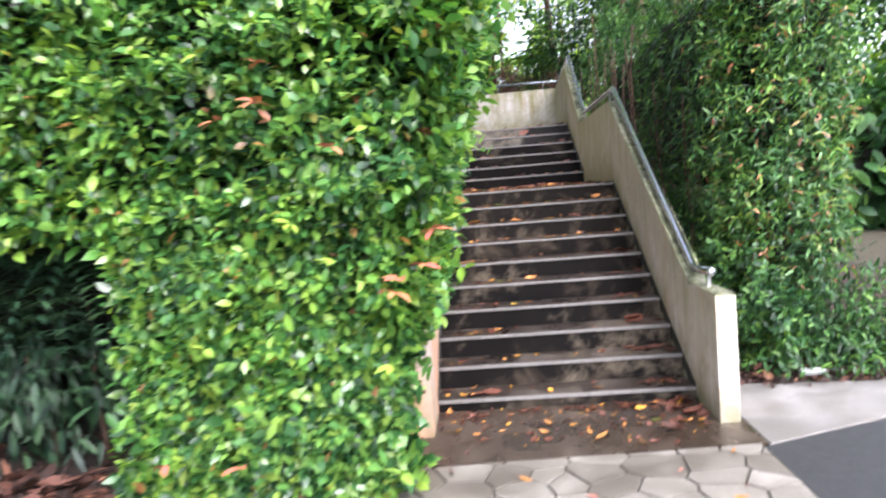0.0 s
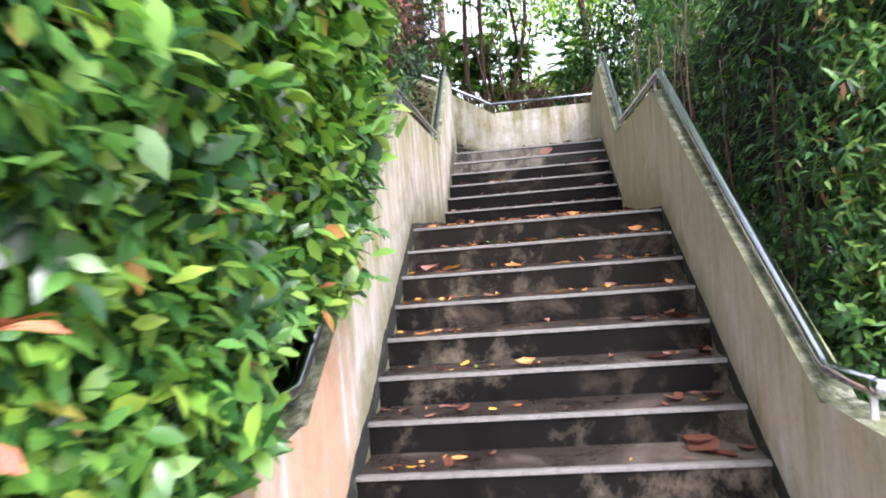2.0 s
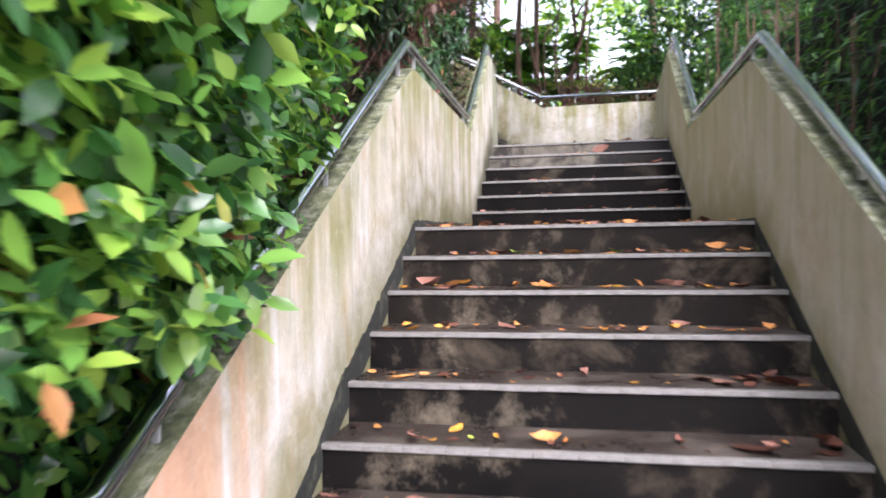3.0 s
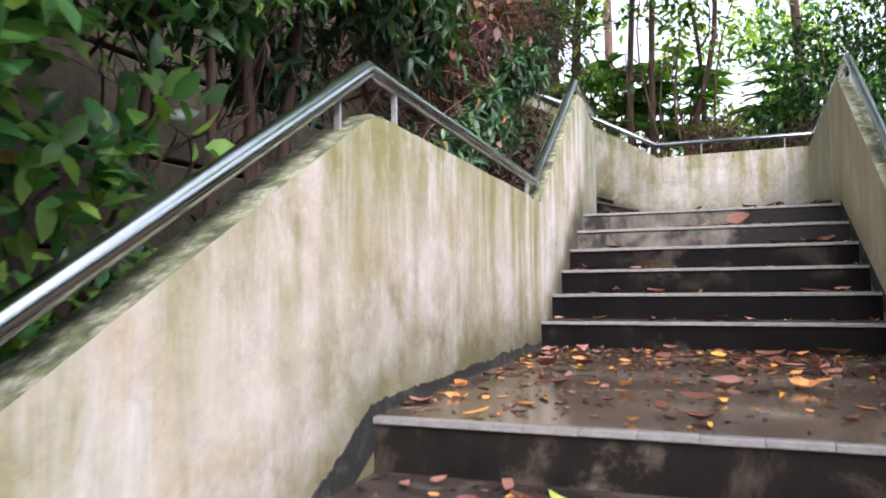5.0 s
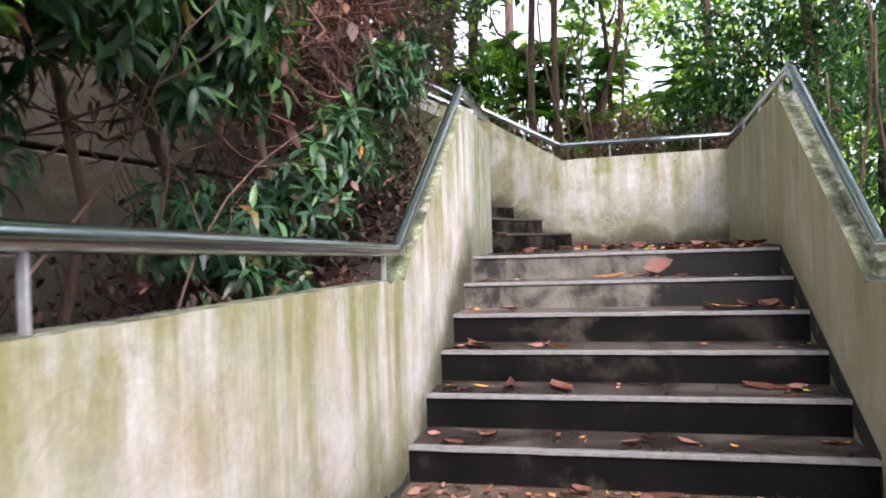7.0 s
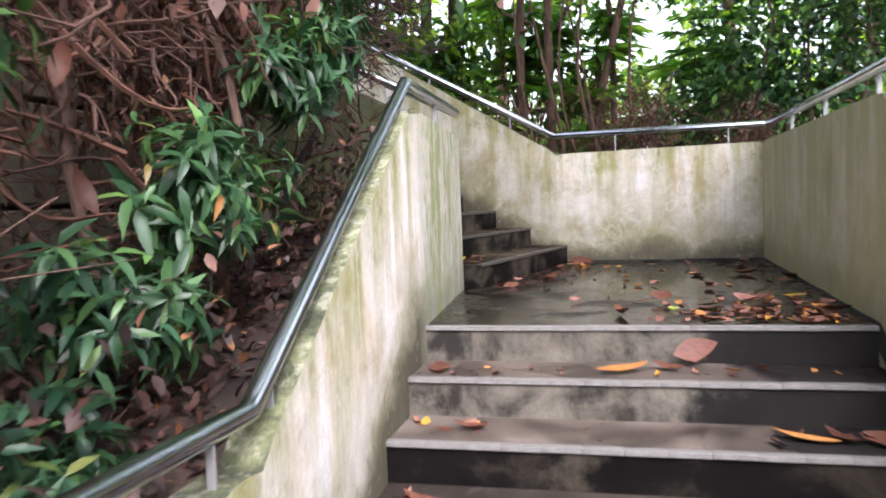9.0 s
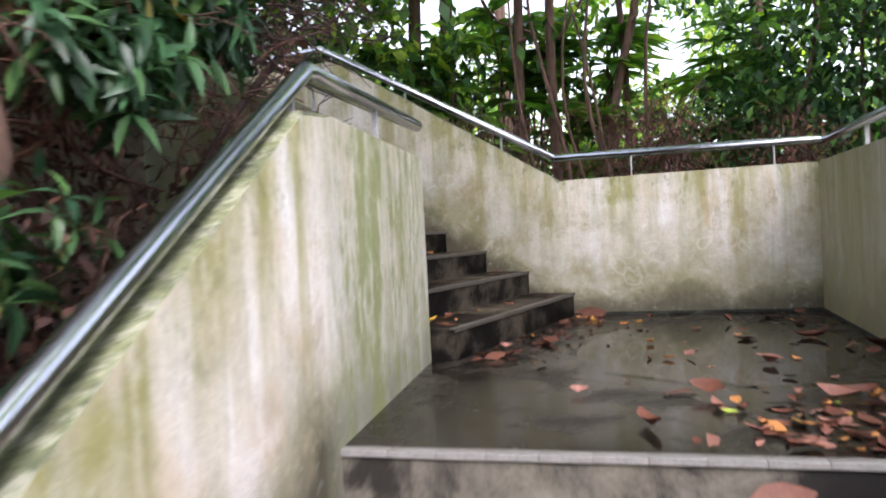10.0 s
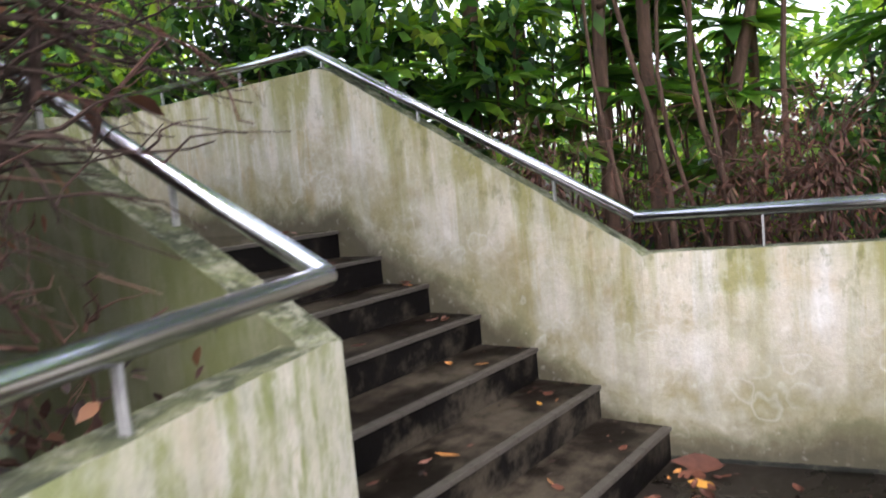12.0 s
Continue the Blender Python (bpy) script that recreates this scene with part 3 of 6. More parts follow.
part("landing", prism([(left_x(2.97), 2.966), (0, 2.966), (0, 5.34), (left_x(5.34), 5.34)], Z1 - 0.3, Z1), M_LANDING, stairs, "wet landing slab strewn with leaves")
b0 = V1R - NV * 1.83
part("landing", prism([(left_x(7.07), 7.068), (0.003, 7.068), (0.157, 10.215), (V1R.x + DV.x * 0.1, V1R.y + DV.y * 0.1), (b0.x + DV.x * 0.1, b0.y + DV.y * 0.1), (ECORNER.x, ECORNER.y)], Z2 - 0.3, Z2), M_LANDING2, stairs, "wet upper landing with a shallow puddle")
c0, c1 = V1R + DV * (6 * RUN3 + 0.05), V1R - NV * 1.83 + DV * (6 * RUN3 + 0.05)
part("landing", prism([(c0.x, c0.y), ((c0 + DV * 2.3).x, (c0 + DV * 2.3).y), ((c1 + DV * 2.3).x, (c1 + DV * 2.3).y), (c1.x, c1.y)], Z3 - 0.3, Z3), M_LANDING, stairs)


# ---- a shallow puddle on the upper landing ----
def puddle_water():
    m, n, l, b = material("still_water_film", 0.03)
    b.inputs["Base Color"].default_value = (0.016, 0.0135, 0.0105, 1)
    b.inputs["IOR"].default_value = 1.33
    return m


vs = [(-0.68, 8.85, Z2 + 0.004)]
for i in range(72):
    a = 2 * math.pi * i / 72
    k = 1 + 0.22 * noise.noise((math.cos(a) * 1.4, math.sin(a) * 1.4, 3.3)) + 0.07 * noise.noise((math.cos(a) * 5, math.sin(a) * 5, 8.1))
    for f, z in ((0.94, 0.004), (1.0, -0.001)):
        vs.append((min(0.04, -0.68 + 0.70 * k * f * math.cos(a)), 8.85 + 0.95 * k * f * math.sin(a), Z2 + z))
fs = [(0, 2 * i + 1, 2 * ((i + 1) % 72) + 1) for i in range(72)]
fs += [(2 * i + 1, 2 * i + 2, 2 * ((i + 1) % 72) + 2, 2 * ((i + 1) % 72) + 1) for i in range(72)]
tagged(mesh_object("puddle", vs, fs, puddle_water()), "shallow still puddle on the upper landing", "puddle", kind="structure")


# ---- handrails ----
def handrail(name, runs, posts, label, ends=()):
    """A steel pipe rail; runs are the bends of each pipe, posts are (x, y, coping, rail) of its flat stays."""
    top = empty(name, runs[0][0])
    inv, first = Matrix.Translation(-top.location), None
    for r in runs:
        bends = [Vector(p) for p in r]
        path = [bends[0]]
        for a, b, c in zip(bends, bends[1:], bends[2:]):
            path += [b + (a - b).normalized() * 0.045, b, b + (c - b).normalized() * 0.045]
        path.append(bends[-1])
        ob = part("rail", tube(path, 0.029, 16), M_STEEL, top, smooth=True)
        ob.data.transform(inv)
        ob.data.polygons[-1].use_smooth = ob.data.polygons[-2].use_smooth = False
        first = first or ob
    for x, y, z0, z1, turn in posts:
        bm = soften(box(-0.005, 0.005, -0.011, 0.011, z0 - 0.03, z1 - 0.015), 0.0015)
        bm.transform(Matrix.Translation((x, y, 0)) @ Matrix.Rotation(turn, 4, "Z"))
        ob = part("stay", bm, M_STAY, top)
        ob.data.transform(inv)
    for p in ends:
        bm = bmesh.new()
        bmesh.ops.create_uvsphere(bm, u_segments=14, v_segments=8, radius=0.034)
        bm.transform(Matrix.Translation(p))
        ob = part("end_cap", bm, M_STEEL, first, "bright rounded steel end cap", True)
        ob.data.transform(inv)
    return tagged(top, label, "handrail")


def posts_along(a, b, ts, off=OFF):
    a, b = Vector(a), Vector(b)
    turn = math.atan2((b - a).y, (b - a).x)
    return [(*(a + (b - a) * t).xy, (a + (b - a) * t).z - off, (a + (b - a) * t).z, turn) for t in ts]


RL = [(-1.878, -0.53, 1.03), (-1.880, 0.12, 1.015), (-1.918, 3.03, 2.695), (-1.94, 5.40, 2.63), (-1.965, 7.05, 3.692), (-2.025, 8.44, 3.712)]
RL2 = [(-2.025, 8.44, 3.712), tuple(Vector((-2.025, 8.44, 0)) + DV * 2.2 - NV * 0.02 + Vector((0, 0, 4.79))), tuple(Vector((-2.025, 8.44, 0)) + DV * 4.45 - NV * 0.02 + Vector((0, 0, 4.79)))]
handrail("handrail", [RL, RL2],
         posts_along(RL[0], RL[1], [0.1], 0.12) + posts_along(RL[1], RL[2], [0.08, 0.5, 0.93]) + posts_along(RL[2], RL[3], [0.09, 0.92])
         + posts_along(RL[3], RL[4], [0.07, 0.93]) + posts_along(RL[4], RL[5], [0.5]) + posts_along(RL2[0], RL2[1], [0.28, 0.62, 0.95]) + posts_along(RL2[1], RL2[2], [0.3, 0.7]),
         "wet stainless steel pipe handrail on the hedge-side parapet", [RL[0]])
kr = Vector((-1.545, 10.285, 0))
RR = [(0.055, -0.27, 1.005), (0.058, 0.13, 0.98), (0.075, 3.07, 2.615), (0.075, 5.50, 2.585), (0.075, 6.97, 3.635), (0.225, 10.29, 3.68), (kr.x, kr.y, 3.68)]
vt = kr + DV * (6 * RUN3 + 0.02)
RR2 = [(kr.x, kr.y, 3.68), (vt.x, vt.y + 0.02, 4.79), tuple(vt + DV * 2.3 + Vector((0, 0.02, 4.79)))]
handrail("handrail", [RR, RR2],
         posts_along(RR[0], RR[1], [0.12], 0.12) + posts_along(RR[1], RR[2], [0.08, 0.5, 0.94]) + posts_along(RR[2], RR[3], [0.09, 0.92])
         + posts_along(RR[3], RR[4], [0.07, 0.94]) + posts_along(RR[4], RR[5], [0.1, 0.4, 0.7]) + posts_along(RR[5], RR[6], [0.18, 0.7]) + posts_along(RR2[0], RR2[1], [0.2, 0.6, 0.95]) + posts_along(RR2[1], RR2[2], [0.3, 0.7]),
         "wet stainless steel pipe handrail on the road-side parapet", [RR[0]])


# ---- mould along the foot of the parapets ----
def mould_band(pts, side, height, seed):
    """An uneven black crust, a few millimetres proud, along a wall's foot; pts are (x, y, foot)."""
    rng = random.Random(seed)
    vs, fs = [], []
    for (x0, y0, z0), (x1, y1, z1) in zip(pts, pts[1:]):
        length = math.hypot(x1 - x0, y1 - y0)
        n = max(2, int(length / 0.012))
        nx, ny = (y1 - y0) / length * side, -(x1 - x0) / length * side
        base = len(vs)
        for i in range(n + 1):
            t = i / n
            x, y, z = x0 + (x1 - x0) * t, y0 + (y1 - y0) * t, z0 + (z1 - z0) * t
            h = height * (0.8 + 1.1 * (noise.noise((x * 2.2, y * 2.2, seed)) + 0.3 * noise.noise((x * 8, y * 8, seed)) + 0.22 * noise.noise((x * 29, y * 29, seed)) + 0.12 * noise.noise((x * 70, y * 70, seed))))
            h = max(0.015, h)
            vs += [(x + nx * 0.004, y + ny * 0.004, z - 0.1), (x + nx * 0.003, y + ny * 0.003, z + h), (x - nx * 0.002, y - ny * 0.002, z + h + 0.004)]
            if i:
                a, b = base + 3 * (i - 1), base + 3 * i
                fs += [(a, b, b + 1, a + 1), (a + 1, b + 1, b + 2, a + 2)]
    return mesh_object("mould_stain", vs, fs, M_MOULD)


def foot(y, x):
    """The height of the stair's pitch line at y."""
    if y < 2.92:
        return (x, y, 0.16 + 0.16 / RUN1 * max(y, -0.1))
    if y < 5.32:
        return (x, y, Z1)
    if y < 7.02:
        return (x, y, Z1 + 0.16 + 0.16 / RUN2 * (y - 5.32))
    return (x, y, Z2)


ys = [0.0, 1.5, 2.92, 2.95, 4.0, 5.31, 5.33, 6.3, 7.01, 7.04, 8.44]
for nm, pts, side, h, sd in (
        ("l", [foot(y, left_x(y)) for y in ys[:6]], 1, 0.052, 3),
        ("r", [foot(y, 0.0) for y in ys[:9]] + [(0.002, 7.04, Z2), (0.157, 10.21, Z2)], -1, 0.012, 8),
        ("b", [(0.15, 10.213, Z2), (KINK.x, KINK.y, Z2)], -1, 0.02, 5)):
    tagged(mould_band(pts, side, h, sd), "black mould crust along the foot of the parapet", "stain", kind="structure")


# ---- ground ----
def smooth01(a, b, v):
    t = min(1.0, max(0.0, (v - a) / (b - a)))
    return t * t * (3 - 2 * t)


def hill(x, y):
    """The slope that the stairs climb; the road side stays flat."""
    climb = 0.235 * max(0.0, min(y, 10.4) - 1.0) + 0.16 * max(0.0, min(y, 18) - 10.4)
    side = 1 - smooth01(1.6, 4.2, x) * (1 - smooth01(12, 30, y))
    bumpy = 0.12 * noise.noise((x * 0.5, y * 0.5, 0.0)) * smooth01(11, 14, y)
    return (GROUND - 0.02) + climb * side + bumpy


def spread(lo, hi, fine0, fine1, fine, growth=1.35):
    v, out = fine0, []
    while v < fine1:
        out.append(v)
        v += fine
    out.append(fine1)
    s = fine
    while out[-1] < hi:
        s *= growth
        out.append(min(hi, out[-1] + s))
    s = fine
    while out[0] > lo:
        s *= growth
        out.insert(0, max(lo, out[0] - s))
    return out


gx, gy = spread(-600, 600, -9, 9, 0.4), spread(-600, 600, -8, 20, 0.4)
vs = [(x, y, hill(x, y)) for y in gy for x in gx]
nxs = len(gx)
fs = [(j * nxs + i, j * nxs + i + 1, (j + 1) * nxs + i + 1, (j + 1) * nxs + i) for j in range(len(gy) - 1) for i in range(nxs - 1)]
tagged(mesh_object("ground", vs, fs, M_SOIL, smooth=True), "dark leaf-littered earth sloping up under the shrubs", "ground", kind="structure")
tagged(part("road", prism([(0.12, -30), (30, -30), (30, 40), (5.5, 40), (3.1, 9), (2.3, 4), (2.6, 1.2), (0.96, -0.6), (0.12, -0.94)], 0.0, GROUND - 0.004), M_ASPHALT, None), "damp dark grey asphalt road", "road", kind="structure")
tagged(part("pavement", soften(prism([(0.155, -0.93), (0.96, -0.59), (2.6, 1.15), (2.3, 1.25), (1.32, 0.16), (0.42, 0.26), (0.155, 0.3)], 0.0, GROUND + 0.006), 0.004), M_CONC, None), "pale damp concrete kerb strip", "pavement", kind="structure")
tagged(part("doorstep_slab", prism([(-1.93, -1.0), (0.15, -0.9), (0.15, 0.02), (-1.95, 0.02)], 0.0, GROUND), M_SLAB, None), "muddy wet brown slab at the foot of the stairs", "slab", kind="structure")
tagged(part("verge", prism([(4.3, 5.2), (30, 16), (30, 24), (5.5, 11), (3.6, 7)], 0.0, GROUND + 0.01), M_GRASS, None), "brown earth verge beyond the road", "verge", kind="structure")

# crazy paving: irregular stones over dark joints
paving = part("pavement", prism([(-2.6, -30), (0.118, -30), (0.118, -0.93), (-1.93, -1.02), (-2.6, -1.02)], 0.0, GROUND - 0.012), M_GROUT, None)
tagged(paving, "pale crazy paving of irregular stones with dark joints", "pavement", kind="structure")


# ---- leaves ----
LEAF_NEAR = (np.array([(0, 0, 0), (0.215, 0.27, 0.05), (0.23, 0.60, 0.03), (0, 1.0, -0.10), (-0.23, 0.60, 0.03), (-0.215, 0.27, 0.05), (0, 0.32, 0.0), (0, 0.66, -0.02)], float),
             [(0, 1, 6), (1, 2, 7, 6), (2, 3, 7), (3, 4, 7), (4, 5, 6, 7), (5, 0, 6)])
LEAF_FAR = (np.array([(0, 0, 0), (0.24, 0.48, 0.05), (0, 1.0, -0.12), (-0.24, 0.48, 0.05)], float), [(0, 1, 2, 3)])
LEAF_LANCE = (np.array([(0, 0, 0), (0.11, 0.30, 0.03), (0.10, 0.62, 0.0), (0, 1.0, -0.16), (-0.10, 0.62, 0.0), (-0.11, 0.30, 0.03), (0, 0.32, -0.01), (0, 0.64, -0.05)], float), LEAF_NEAR[1])

LEAF_DROOP = (np.array([(0, 0, 0), (0.125, 0.28, 0.04), (0.115, 0.60, -0.06), (0, 1.0, -0.34), (-0.115, 0.60, -0.06), (-0.125, 0.28, 0.04), (0, 0.30, 0.0), (0, 0.62, -0.11)], float), LEAF_NEAR[1])


def unit(a):
    return a / np.maximum(1e-9, np.linalg.norm(a, axis=1, keepdims=True))


def leaf_mesh(name, places, aims, ups, sizes, shape, mat):
    """One mesh of many leaves: each starts at its place, points along its aim, and faces its up."""
    verts, polys = shape
    y = unit(aims)
    x = unit(np.cross(y, ups))
    z = np.cross(x, y)
    k = len(verts)
    v = (verts[None, :, 0, None] * x[:, None] + verts[None, :, 1, None] * y[:, None] + verts[None, :, 2, None] * z[:, None]) * sizes[:, None, None] + places[:, None]
    n = len(places)
    loops, starts, totals = [], [], []
    flat = np.concatenate([np.array(p) for p in polys])
    lens = np.array([len(p) for p in polys])
    loops = (flat[None] + (np.arange(n) * k)[:, None]).ravel()
    totals = np.tile(lens, n)
    starts = np.concatenate([[0], np.cumsum(totals)[:-1]])
    me = bpy.data.meshes.new(name)
    me.vertices.add(n * k)
    me.vertices.foreach_set("co", v.astype(np.float32).ravel())
    me.loops.add(len(loops))
    me.loops.foreach_set("vertex_index", loops.astype(np.int32))
    me.polygons.add(len(totals))
    me.polygons.foreach_set("loop_start", starts.astype(np.int32))
    me.polygons.foreach_set("loop_total", totals.astype(np.int32))
    me.update(calc_edges=True)
    me.materials.append(mat)
    return me


def foliage(parent, places, normals, size, shape, mat, seed, droop=0.45, wild=0.75, spread_size=0.35, name="foliage", label=""):
    """Leaves over a surface: pointing outwards and down, facing the light."""
    rng = np.random.default_rng(seed)
    n = len(places)
    aims = normals * 0.7 + rng.normal(0, wild, (n, 3)) + np.array([0, 0, -droop])
    ups = normals * 0.6 + np.array([0, 0, 0.9]) + rng.normal(0, 0.35, (n, 3))
    sizes = size * (1 + spread_size * rng.uniform(-1, 1, n))
    ob = new(name, leaf_mesh(name, places, aims, ups, sizes, shape, mat))
    ob.parent = parent
    ob["kind"] = "stuff"
    if label:
        ob["label"] = label
    return ob


def sprigs(parent, tips, normals, size, shape, mat, seed, per=8, name="foliage", label="", spread_tip=0.55):
    """Leaves in sprigs: each tip carries a whorl of leaves along its last hand's breadth."""
    rng2 = np.random.default_rng(seed)
    n = len(tips)
    axis = unit(normals * 0.8 + rng2.normal(0, spread_tip, (n, 3)) + np.array([0, 0, 0.25]))
    side = unit(np.cross(axis, rng2.normal(0, 1, (n, 3))))
    other = np.cross(axis, side)
    pl, am, up, sz = [], [], [], []
    for k in range(per):
        t = k / (per - 1)
        ang = k * 2.4 + rng2.uniform(-0.4, 0.4, n)
        rad = side * np.cos(ang)[:, None] + other * np.sin(ang)[:, None]
        pl.append(tips - axis * (size * 1.9 * (1 - t)) + rng2.normal(0, 0.006, (n, 3)))
        am.append(rad * (1.15 - 0.5 * t) + axis * (0.22 + 0.35 * t) + np.array([0, 0, -0.12]) + rng2.normal(0, 0.18, (n, 3)))
        up.append(axis + np.array([0, 0, 0.8]) + rng2.normal(0, 0.2, (n, 3)))
        sz.append(size * (1.1 - 0.35 * t) * rng2.uniform(0.75, 1.2, n))
    ob = new(name, leaf_mesh(name, np.concatenate(pl), np.concatenate(am), np.concatenate(up), np.concatenate(sz), shape, mat))
    ob.parent = parent
    ob["kind"] = "stuff"
    if label:
        ob["label"] = label
    return ob


def whorls(parent, tips, normals, size, mat, seed, per=8, name="foliage", label=""):
    """Rosettes of long drooping leaves round each shoot tip."""
    rng2 = np.random.default_rng(seed)
    n = len(tips)
    axis = unit(normals * 0.7 + rng2.normal(0, 0.35, (n, 3)) + np.array([0.25, -0.1, 0.55]))
    side = unit(np.cross(axis, rng2.normal(0, 1, (n, 3))))
    other = np.cross(axis, side)
    pl, am, up, sz = [], [], [], []
    big = rng2.uniform(0.75, 1.25, n)
    for k in range(per):
        ang = k * 6.283 / per * 2 + rng2.uniform(-0.35, 0.35, n)
        rad = side * np.cos(ang)[:, None] + other * np.sin(ang)[:, None]
        inner = k >= per // 2
        pl.append(tips - axis * (0.0 if inner else size * 0.35))
        am.append(rad + axis * (0.55 if inner else 0.05) + np.array([0, 0, -0.3]) + rng2.normal(0, 0.12, (n, 3)))
        up.append(axis * 0.8 + np.array([0, 0, 0.7]) + rng2.normal(0, 0.12, (n, 3)))
        sz.append(size * big * rng2.uniform(0.8, 1.15, n) * (0.8 if inner else 1.0))
    ob = new(name, leaf_mesh(name, np.concatenate(pl), np.concatenate(am), np.concatenate(up), np.concatenate(sz), LEAF_DROOP, mat))
    ob.parent = parent
    ob["kind"] = "stuff"
    if label:
        ob["label"] = label
    return ob


def open_sky(p, q):
    """Leaves out what would stand in the gaps between the crowns."""
    reach = np.maximum(0.5, p[:, 1] - 5.0)
    dx, dz = (p[:, 0] + 1.0) / reach, (p[:, 2] - 3.3) / reach
    edge = 1 + 1.3 * lump(p, 2.2, 31)
    ok = np.ones(len(p), bool)
    for cx, cz, rx, rz in ((0.055, 0.215, 0.042, 0.045), (-0.275, 0.30, 0.036, 0.045), (-0.16, 0.315, 0.10, 0.05)):
        ok &= ((dx - cx) / rx) ** 2 + ((dz - cz) / rz) ** 2 > edge
    ok |= p[:, 1] < 11.5
    return p[ok], q[ok]


def lump(p, scale, seed):
    """Smooth noise in -1..1 at many places."""
    return np.array([noise.noise((a * scale + seed, b * scale - seed, c * scale)) for a, b, c in p])


def on_quad(rng, n, o, u, v, normal, depth, bulge=0.15, scale=1.1, seed=0, gaps=0.0):
    """Places over a flat face from o along u and v, bulged by noise and sunk to different depths."""
    o, u, v, normal = (np.array(a, float) for a in (o, u, v, normal))
    st = rng.random((n, 2))
    p = o + st[:, :1] * u + st[:, 1:] * v
    w = lump(p, scale, seed) + 0.5 * lump(p, scale * 3, seed + 7)
    keep = w > (gaps * 2 - 1.2) if gaps else np.ones(n, bool)
    p = p + normal * (w[:, None] * bulge - (rng.random(n) ** 2)[:, None] * depth)
    return p[keep], np.tile(normal, (n, 1))[keep]


def in_blob(rng, n, centre, radii, shell=0.45, seed=0, low=-1.0, scale=0.9, ragged=0.25):
    """Places in the outer shell of an uneven blob."""
    d = rng.normal(0, 1, (n, 3))
    d = unit(d)
    d = d[d[:, 2] > low]
    r = 1 - shell * rng.random(len(d)) ** 1.6
    c = np.array(centre, float)
    w = 1 + ragged * lump(d * 2.0 + c, scale, seed) + 0.5 * ragged * lump(d * 5.0 + c, scale, seed + 3)
    return c + d * np.array(radii) * (r * w)[:, None], d


def core_blob(name, centre, radii, mat, parent, seed=0, power=1.0):
    bm = bmesh.new()
    bmesh.ops.create_icosphere(bm, subdivisions=4, radius=1)
    for v in bm.verts:
        k = 1 + 0.18 * noise.noise(v.co * 2.5 + Vector((seed, 0, 0)))
        c = v.co * k
        v.co = Vector([math.copysign(abs(q) ** power, q) for q in c])
        v.co = Vector((v.co.x * radii[0] + centre[0], v.co.y * radii[1] + centre[1], v.co.z * radii[2] + centre[2]))
    return part(name, bm, mat, parent, smooth=True)


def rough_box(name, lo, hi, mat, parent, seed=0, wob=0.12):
    """A lumpy near-black block whose colour stands in for shade inside foliage."""
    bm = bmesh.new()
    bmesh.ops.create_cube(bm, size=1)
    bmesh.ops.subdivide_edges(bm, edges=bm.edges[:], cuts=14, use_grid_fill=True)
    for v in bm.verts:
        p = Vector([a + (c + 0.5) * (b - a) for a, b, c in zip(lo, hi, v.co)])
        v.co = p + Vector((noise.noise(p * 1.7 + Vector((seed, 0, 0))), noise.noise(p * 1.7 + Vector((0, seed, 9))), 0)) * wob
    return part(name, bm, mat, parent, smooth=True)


def branch_path(rng, a, b, wobble, n=7):
    """A gently winding way from a to b."""
    a, b = Vector(a), Vector(b)
    v1, v2, v3 = (Vector((rng.gauss(0, 1), rng.gauss(0, 1), rng.gauss(0, 0.7))) * wobble for _ in range(3))
    pts = []
    for i in range(n):
        t = i / (n - 1)
        pts.append(a + (b - a) * t + v1 * 1.6 * math.sin(math.pi * t) + v2 * math.sin(2 * math.pi * t) + v3 * 0.5 * math.sin(3 * math.pi * t))
    return pts


def limb(name, a, b, r0, r1, parent, mat, rng, wobble=0.05, n=7, sides=7):
    pts = branch_path(rng, a, b, wobble, n)
    return part(name, tube(pts, r0, sides, True, [r0 + (r1 - r0) * i / (n - 1) for i in range(n)]), mat, parent, smooth=True)


def twigs(name, count, start, reach, rng, parent, mat, r=0.006, n=7, label="", wind=0.06):
    """Many thin dry twigs in one mesh."""
    bm = bmesh.new()
    for _ in range(count):
        a = start(rng)
        b = a + reach(rng)
        pts = branch_path(rng, a, b, (b - a).length * wind, n)
        shoots = [(pts, r)]
        for _ in range(3):
            k = rng.randint(1, n - 3)
            way = (pts[k + 1] - pts[k]).normalized() + Vector((rng.gauss(0, 0.55), rng.gauss(0, 0.55), rng.gauss(0.1, 0.45)))
            far = pts[k] + way.normalized() * (b - a).length * rng.uniform(0.25, 0.5)
            shoots.append((branch_path(rng, pts[k], far, (far - pts[k]).length * wind, 5), r * 0.55))
        for path, thick in shoots:
            m = len(path)
            t = tube(path, thick, 4, False, [thick * (1 - 0.75 * i / (m - 1)) for i in range(m)])
            me = bpy.data.meshes.new("tmp")
            t.to_mesh(me)
            t.free()
            bm.from_mesh(me)
            bpy.data.meshes.remove(me)
    ob = part(name, bm, mat, parent, label)
    ob["kind"] = "stuff"
    return ob


# ---- the clipped hedge beside the lower flight ----
rng = np.random.default_rng(11)
prng = random.Random(5)
hedge = tagged(empty("hedge", (-3.0, -0.8, GROUND)), "tall clipped evergreen hedge with glossy yellow-green and reddish leaves", "hedge")


def keep_parent(ob):
    """Hold a part where it was built, under a moved parent."""
    ob.matrix_parent_inverse = Matrix.Translation(-ob.parent.location)
    return ob


